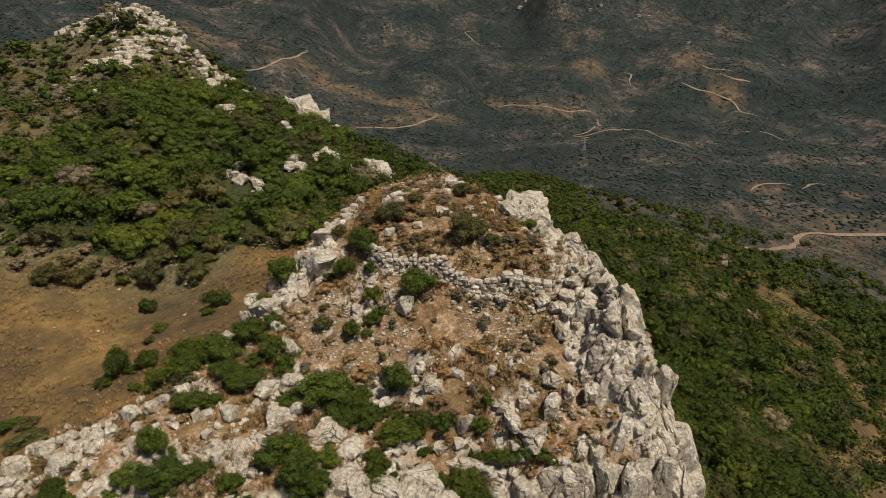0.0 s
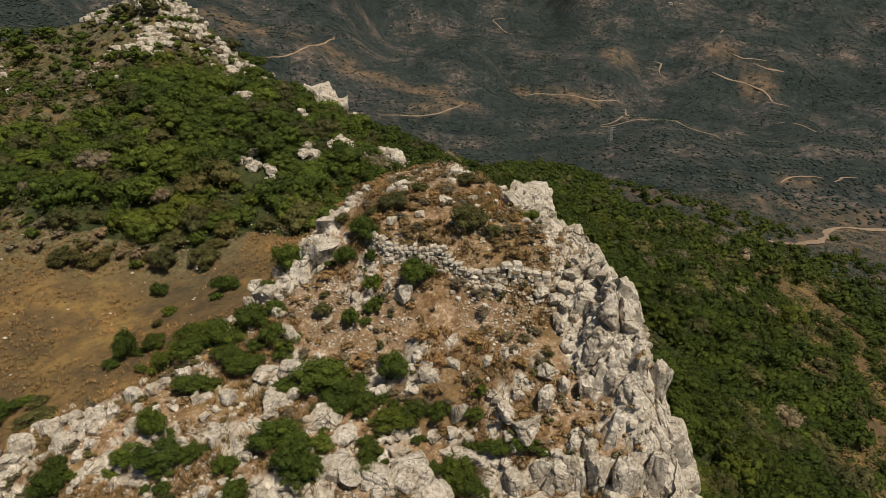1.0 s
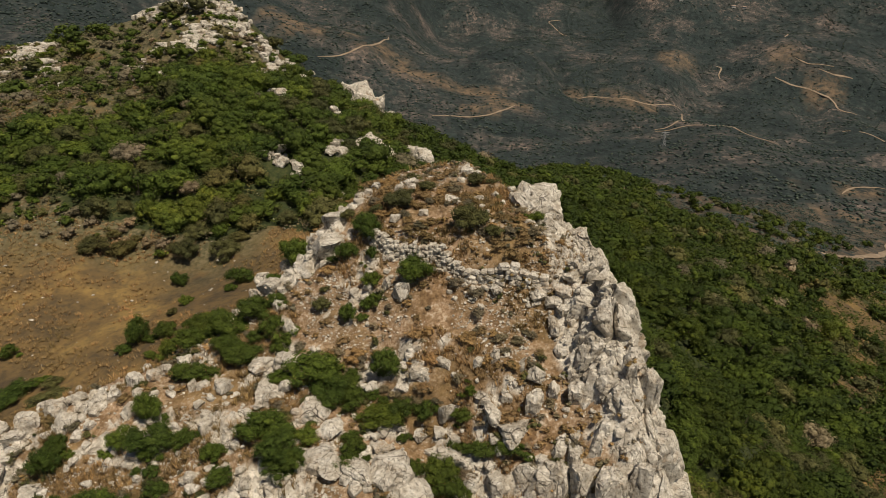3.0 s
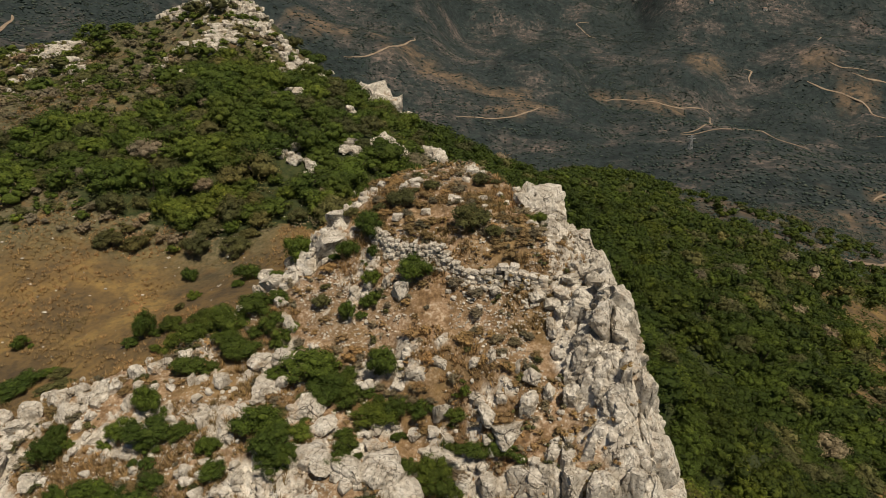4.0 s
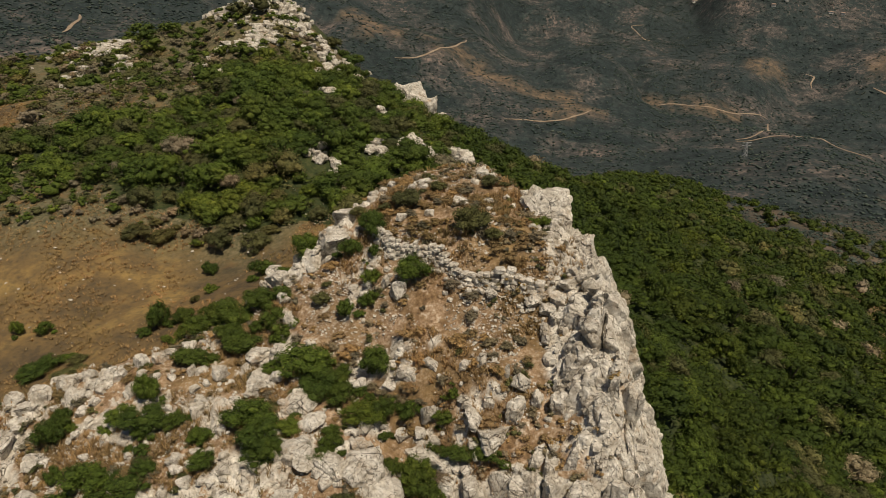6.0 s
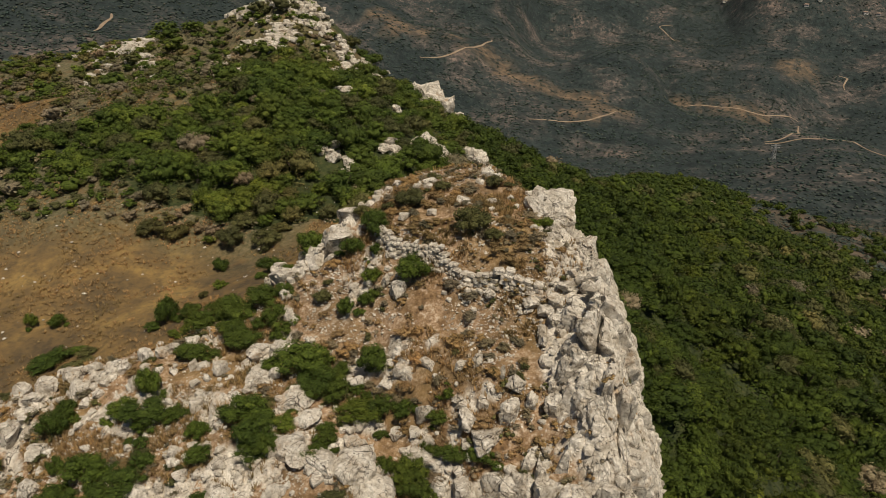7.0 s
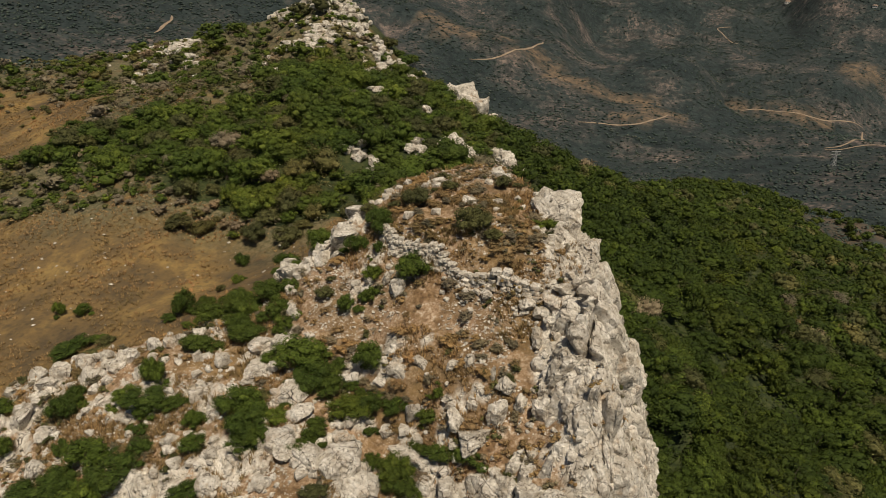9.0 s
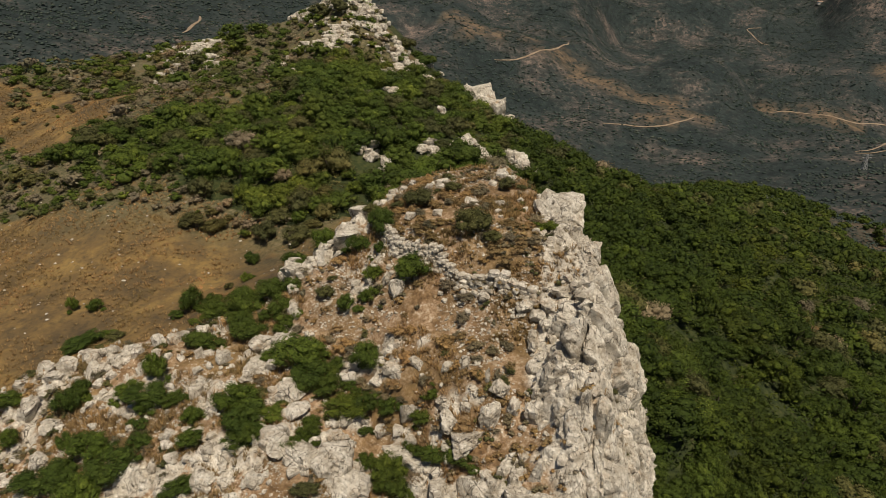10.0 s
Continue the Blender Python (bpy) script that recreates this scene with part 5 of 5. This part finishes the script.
hx, hy = sprinkle(15000, (-80, -26, 74, 104), 209, lambda x, y: (crest_east(x, y) < 3) * ease(-0.1, 0.5, rough(x, y, 5, 3, 219)) * ease(76, 88, y + 0.25 * (x + 40)))
strew("hill_rubble", RUBBLE, hx, hy, *(lambda q: (q, q * 0.6))(0.35 + 1.3 * r.uniform(0, 1, len(hx)) ** 2.4), LIMESTONE, "pale limestone rubble scattered on the upper hill", "rubble", 8, sink=0.3)
mx, my = sprinkle(900, (-60, -14, 30, 60), 207, lambda x, y: off_knoll(x, y) * 0.4)
strew("meadow_stones", PEBBLES, mx, my, *(lambda q: (q, q * 0.6))(0.08 + 0.25 * r.uniform(0, 1, len(mx)) ** 2), LIMESTONE, "scattered pale stones in the dry meadow", "stones", 5, sink=0.25)


# ---- dry grass ----
def tuft(seed, blades=13):
    g = np.random.default_rng(seed)
    verts, faces = [], []
    for i in range(blades):
        a, lean = g.uniform(0, 2 * np.pi), g.uniform(0.1, 0.9)
        root = np.array([math.cos(a), math.sin(a), 0]) * g.uniform(0, 0.25)
        side = np.array([-math.sin(a), math.cos(a), 0]) * 0.05
        tip = root + np.array([math.cos(a) * lean * 0.5, math.sin(a) * lean * 0.5, g.uniform(0.5, 1.0)])
        faces.append((len(verts), len(verts) + 1, len(verts) + 2))
        verts += [root - side, root + side, tip]
    return np.array(verts), np.array(faces), None


TUFTS = [tuft(s) for s in range(5)]
DRY_CUSHIONS = [crown(s, 48, 0.085, lobes=5, core=1, spread=0.36, slender=0.45) for s in (91, 92, 93, 94, 95)]
cx_, cy_ = sprinkle(6500, (-25, 10, 17, 43), 221, lambda x, y: ease(0.6, 0.95, knoll_mask(x, y)[0]) * (1 - 0.8 * ease(0.4, 0.8, rock_mask(x, y))) * ease(-0.5, 0.4, rough(x, y, 3, 3, 223)))
for name, mat, part_of, seed in (("dry_thorn_scrub", HEATH, slice(0, None, 3), 17), ("dry_straw_scrub", STRAW, slice(1, None, 3), 18), ("olive_low_scrub", OLIVE, slice(2, None, 6), 19)):
    q = r.uniform(0.25, 0.8, len(cx_[part_of]))
    strew(name, DRY_CUSHIONS, cx_[part_of], cy_[part_of], q, q * 0.55, mat, "small dry brown bushes between stones", "scrub", seed)
gx, gy = sprinkle(34000, (-25, 12, 18, 44), 211, lambda x, y: ease(0.5, 0.95, knoll_mask(x, y)[0]) * (1 - 0.6 * ease(0.3, 0.6, rock_mask(x, y))) * ease(-0.3, 0.4, rough(x, y, 2.2, 3, 213)))
strew("dry_grass", TUFTS, gx, gy, *(lambda q: (q, q * 0.8))(r.uniform(0.2, 0.55, len(gx))), STRAW, "tufts of dry straw-coloured grass on the knoll", "grass", 6)
gx, gy = sprinkle(52000, (-105, -10, 24, 84), 215, lambda x, y: off_knoll(x, y) * (1 - wood_mask(x, y)) * (crest_east(x, y) < 0) * ease(-0.5, 0.3, rough(x, y, 4.5, 3, 217)))
strew("meadow_grass", TUFTS, gx, gy, *(lambda q: (q, q * 0.5))(r.uniform(0.25, 0.55, len(gx))), STRAW, "dry golden grass of the meadow", "grass", 7)


# ---- dirt roads of the valley ----
def road(name, line, wide, label):
    p = np.array(line, float)
    t = np.concatenate([[0], np.cumsum(np.hypot(*np.diff(p, axis=0).T))])
    q = np.arange(0, t[-1], 2.5)
    x, y = np.interp(q, t, p[:, 0]), np.interp(q, t, p[:, 1])
    x, y = x + 1.6 * grain(x, y, 17.0, 81), y + 1.6 * grain(x, y, 17.0, 82)
    k = np.ones(7) / 7
    if len(q) > 14:
        x[3:-3], y[3:-3] = np.convolve(x, k, "valid"), np.convolve(y, k, "valid")
    dx, dy = np.gradient(x), np.gradient(y)
    n = np.hypot(dx, dy)
    verts = []
    for side in (-1, -0.4, 0.4, 1):
        w = 0.72 * wide / 2 * side * (0.35 + 0.65 * ease(0, 12, np.minimum(q, t[-1] - q))) * (1 + 0.55 * grain(x, y, 8.0, 5 + int(side * 3)))
        px, py = x + dy / n * w, y - dx / n * w
        verts.append(np.stack([px, py, ground_z(px, py) + 0.35 + (0.15 if abs(side) < 0.5 else 0.0)], 1))
    m = len(q)
    verts = np.concatenate(verts)
    fours = [(s * m + i, s * m + i + 1, s * m + m + i + 1, s * m + m + i) for s in range(3) for i in range(m - 1)]
    return tagged(new(name, mesh_of(name, verts, None, DIRT, smooth=True, faces4=fours)), label, "road", kind="structure")


for _name, _line, _wide, _label in ROADS:
    road(_name, _line, _wide, _label)


# ---- the dry stone wall across the knoll ----
def wall_stone(seed):
    g = np.random.default_rng(seed)
    bm = bmesh.new()
    bmesh.ops.create_cube(bm, size=1.0)
    bmesh.ops.bevel(bm, geom=list(bm.edges), offset=0.17, segments=1, affect="EDGES")
    for v in bm.verts:
        v.co += Vector(g.normal(0, 0.055, 3))
    mesh = bpy.data.meshes.new("stone")
    bm.to_mesh(mesh)
    bm.free()
    mesh.materials.append(LIMESTONE)
    return mesh


def dry_stone_wall():
    stones = [wall_stone(s) for s in range(7)]
    g = np.random.default_rng(77)
    line = np.array([(-4.2, 34.3), (-2.9, 33.2), (-1.6, 32.9), (-0.3, 32.5), (0.6, 31.95), (1.7, 31.6), (2.8, 31.5), (3.9, 31.4), (5.5, 31.2)])
    t = np.concatenate([[0], np.cumsum(np.hypot(*np.diff(line, axis=0).T))])
    body = tagged(new("dry_stone_wall"), "low ruined dry stone wall of grey limestone across the knoll", "wall")
    body.empty_display_size = 0.3
    body.location = (0.6, 31.95, 3.0)

    def lay(x, y, z, size, turn):
        ob = new("stone", stones[int(g.integers(7))])
        ob.parent = body
        ob.matrix_basis = Matrix.Translation(-body.location) @ pose(x, y, z, float(g.normal(0, 7)), float(g.normal(0, 7)), turn) @ Matrix.Diagonal((*size, 1))

    for course in range(8):
        s = float(g.uniform(0, 0.3))
        while s < t[-1]:
            big = 0.62 + 0.5 * ease(4.5, 7.5, s)
            length = float(g.uniform(0.26, 0.52)) * big
            x, y = float(np.interp(s, t, line[:, 0])), float(np.interp(s, t, line[:, 1]))
            x2, y2 = float(np.interp(s + 0.2, t, line[:, 0])), float(np.interp(s + 0.2, t, line[:, 1]))
            tall = 0.23 * (0.8 + 0.35 * ease(4.5, 7.5, s))
            foot = float(height(np.array([x]), np.array([y - 0.45]), False)[0]) - 0.05
            top = 1.2 + 0.12 * math.sin(s * 1.7) + 0.25 * ease(6, 8, s) - 0.3 * ease(1.5, 0, s)
            if (course + 0.5) * tall < top + float(g.normal(0, 0.06)):
                push = 0.04 * course
                lay(x + float(g.normal(0, 0.03)), y + push + float(g.normal(0, 0.05)), foot + (course + 0.5) * tall, (length * 0.97, float(g.uniform(0.32, 0.5)), tall * float(g.uniform(0.85, 1.08))), math.degrees(math.atan2(y2 - y, x2 - x)) + float(g.normal(0, 9)))
            s += length
    for i in range(60):
        s = float(g.uniform(0.5, t[-1]))
        x, y = float(np.interp(s, t, line[:, 0])) + float(g.normal(0, 0.2)), float(np.interp(s, t, line[:, 1])) - float(abs(g.normal(0.35, 0.3)))
        k = float(g.uniform(0.14, 0.36))
        lay(x, y, float(ground_z(np.array([x]), np.array([y]))[0]) + 0.06, (k, k * 0.8, k * 0.6), float(g.uniform(0, 360)))


dry_stone_wall()


# ---- far buildings and the mast ----
WHITEWASH = make_plain("whitewashed_wall", (0.62, 0.60, 0.56), (0.78, 0.76, 0.72), 0.5)
ROOF_TILE = make_plain("roof_tiles", (0.30, 0.21, 0.16), (0.42, 0.31, 0.24), 0.8)
WINDOW_DARK = make_plain("dark_window", (0.03, 0.035, 0.04), (0.06, 0.065, 0.07), 0.5, 0.3)
STEEL = make_plain("galvanised_steel", (0.34, 0.35, 0.35), (0.46, 0.47, 0.47), 0.5, 0.55)


def box(name, at, size, mat, parent):
    bm = bmesh.new()
    bmesh.ops.create_cube(bm, size=1.0)
    bmesh.ops.bevel(bm, geom=list(bm.edges), offset=0.02, segments=1, affect="EDGES")
    mesh = bpy.data.meshes.new(name)
    bm.to_mesh(mesh)
    bm.free()
    mesh.materials.append(mat)
    ob = new(name, mesh)
    ob.parent = parent
    ob.matrix_basis = Matrix.Translation(at) @ Matrix.Diagonal((*size, 1))
    return ob


def house(x, y, wide, deep, high, turn, label):
    ob = new("house")
    z = float(ground_z(np.array([x]), np.array([y]))[0])
    ob.matrix_world = pose(x, y, z - 0.5, 0, 0, turn)
    box("wall", (0, 0, high / 2), (wide, deep, high), WHITEWASH, ob)
    bm = bmesh.new()
    w, d, h = wide / 2 + 0.4, deep / 2 + 0.4, high
    low = [bm.verts.new(p) for p in ((-w, -d, h), (w, -d, h), (w, d, h), (-w, d, h))]
    ridge = [bm.verts.new(p) for p in ((-w * 0.55, 0, h * 1.35), (w * 0.55, 0, h * 1.35))]
    for q in ((low[0], low[1], ridge[1], ridge[0]), (low[2], low[3], ridge[0], ridge[1]), (low[1], low[2], ridge[1]), (low[3], low[0], ridge[0]), (low[3], low[2], low[1], low[0])):
        bm.faces.new(q)
    mesh = bpy.data.meshes.new("roof")
    bm.to_mesh(mesh)
    bm.free()
    mesh.materials.append(ROOF_TILE)
    new("roof", mesh).parent = ob
    for i in (-0.3, 0.0, 0.3):
        box("window", (i * wide, -deep / 2, high * 0.55), (0.12 * wide, 0.12, 0.3 * high), WINDOW_DARK, ob)
    return tagged(ob, label, "house", "far houses")


house(96, 975, 6, 4.5, 3.2, 10, "white house with tiled roof on the far slope")
house(104, 980, 3.5, 3, 2.2, 30, "small white outbuilding beside the far house")
house(168, 856, 4.5, 3.6, 2.4, -15, "pale house among trees on the mountain side")
house(181, 862, 4, 3.4, 2.2, 20, "pale house among trees on the mountain side")
house(227, 858, 4.5, 3.6, 2.4, 5, "pale house of the far hamlet")
house(240, 860, 4, 3.4, 2.2, -20, "pale house of the far hamlet")


def strut(name, a, b, thick, parent):
    a, b = Vector(a), Vector(b)
    ob = box(name, (0, 0, 0), (1, 1, 1), STEEL, parent)
    ob.matrix_basis = Matrix.Translation((a + b) / 2) @ (b - a).to_track_quat("Z", "Y").to_matrix().to_4x4() @ Matrix.Diagonal((thick, thick, (b - a).length, 1))


def power_mast(x, y, high):
    ob = new("power_mast")
    ob.matrix_world = pose(x, y, float(ground_z(np.array([x]), np.array([y]))[0]) - 0.3, 0, 0, 25)
    for i in (-1, 1):
        for j in (-1, 1):
            strut("leg", (i * 1.1, j * 1.1, 0), (i * 0.3, j * 0.3, high), 0.22, ob)
    for k in range(4):
        z0, z1 = high * k / 4, high * (k + 1) / 4
        w0, w1 = 1.1 - 0.8 * k / 4, 1.1 - 0.8 * (k + 1) / 4
        for j in (-1, 1):
            strut("brace", (-w0, j * w0, z0), (w1, j * w1, z1), 0.14, ob)
            strut("brace", (j * w0, -w0, z0), (j * w1, w1, z1), 0.14, ob)
    for z in (0.78, 0.95):
        strut("arm", (-2.8, 0, high * z), (2.8, 0, high * z), 0.22, ob)
    return tagged(ob, "grey lattice power mast standing in the valley wood", "power mast")


power_mast(87, 420, 9.0)
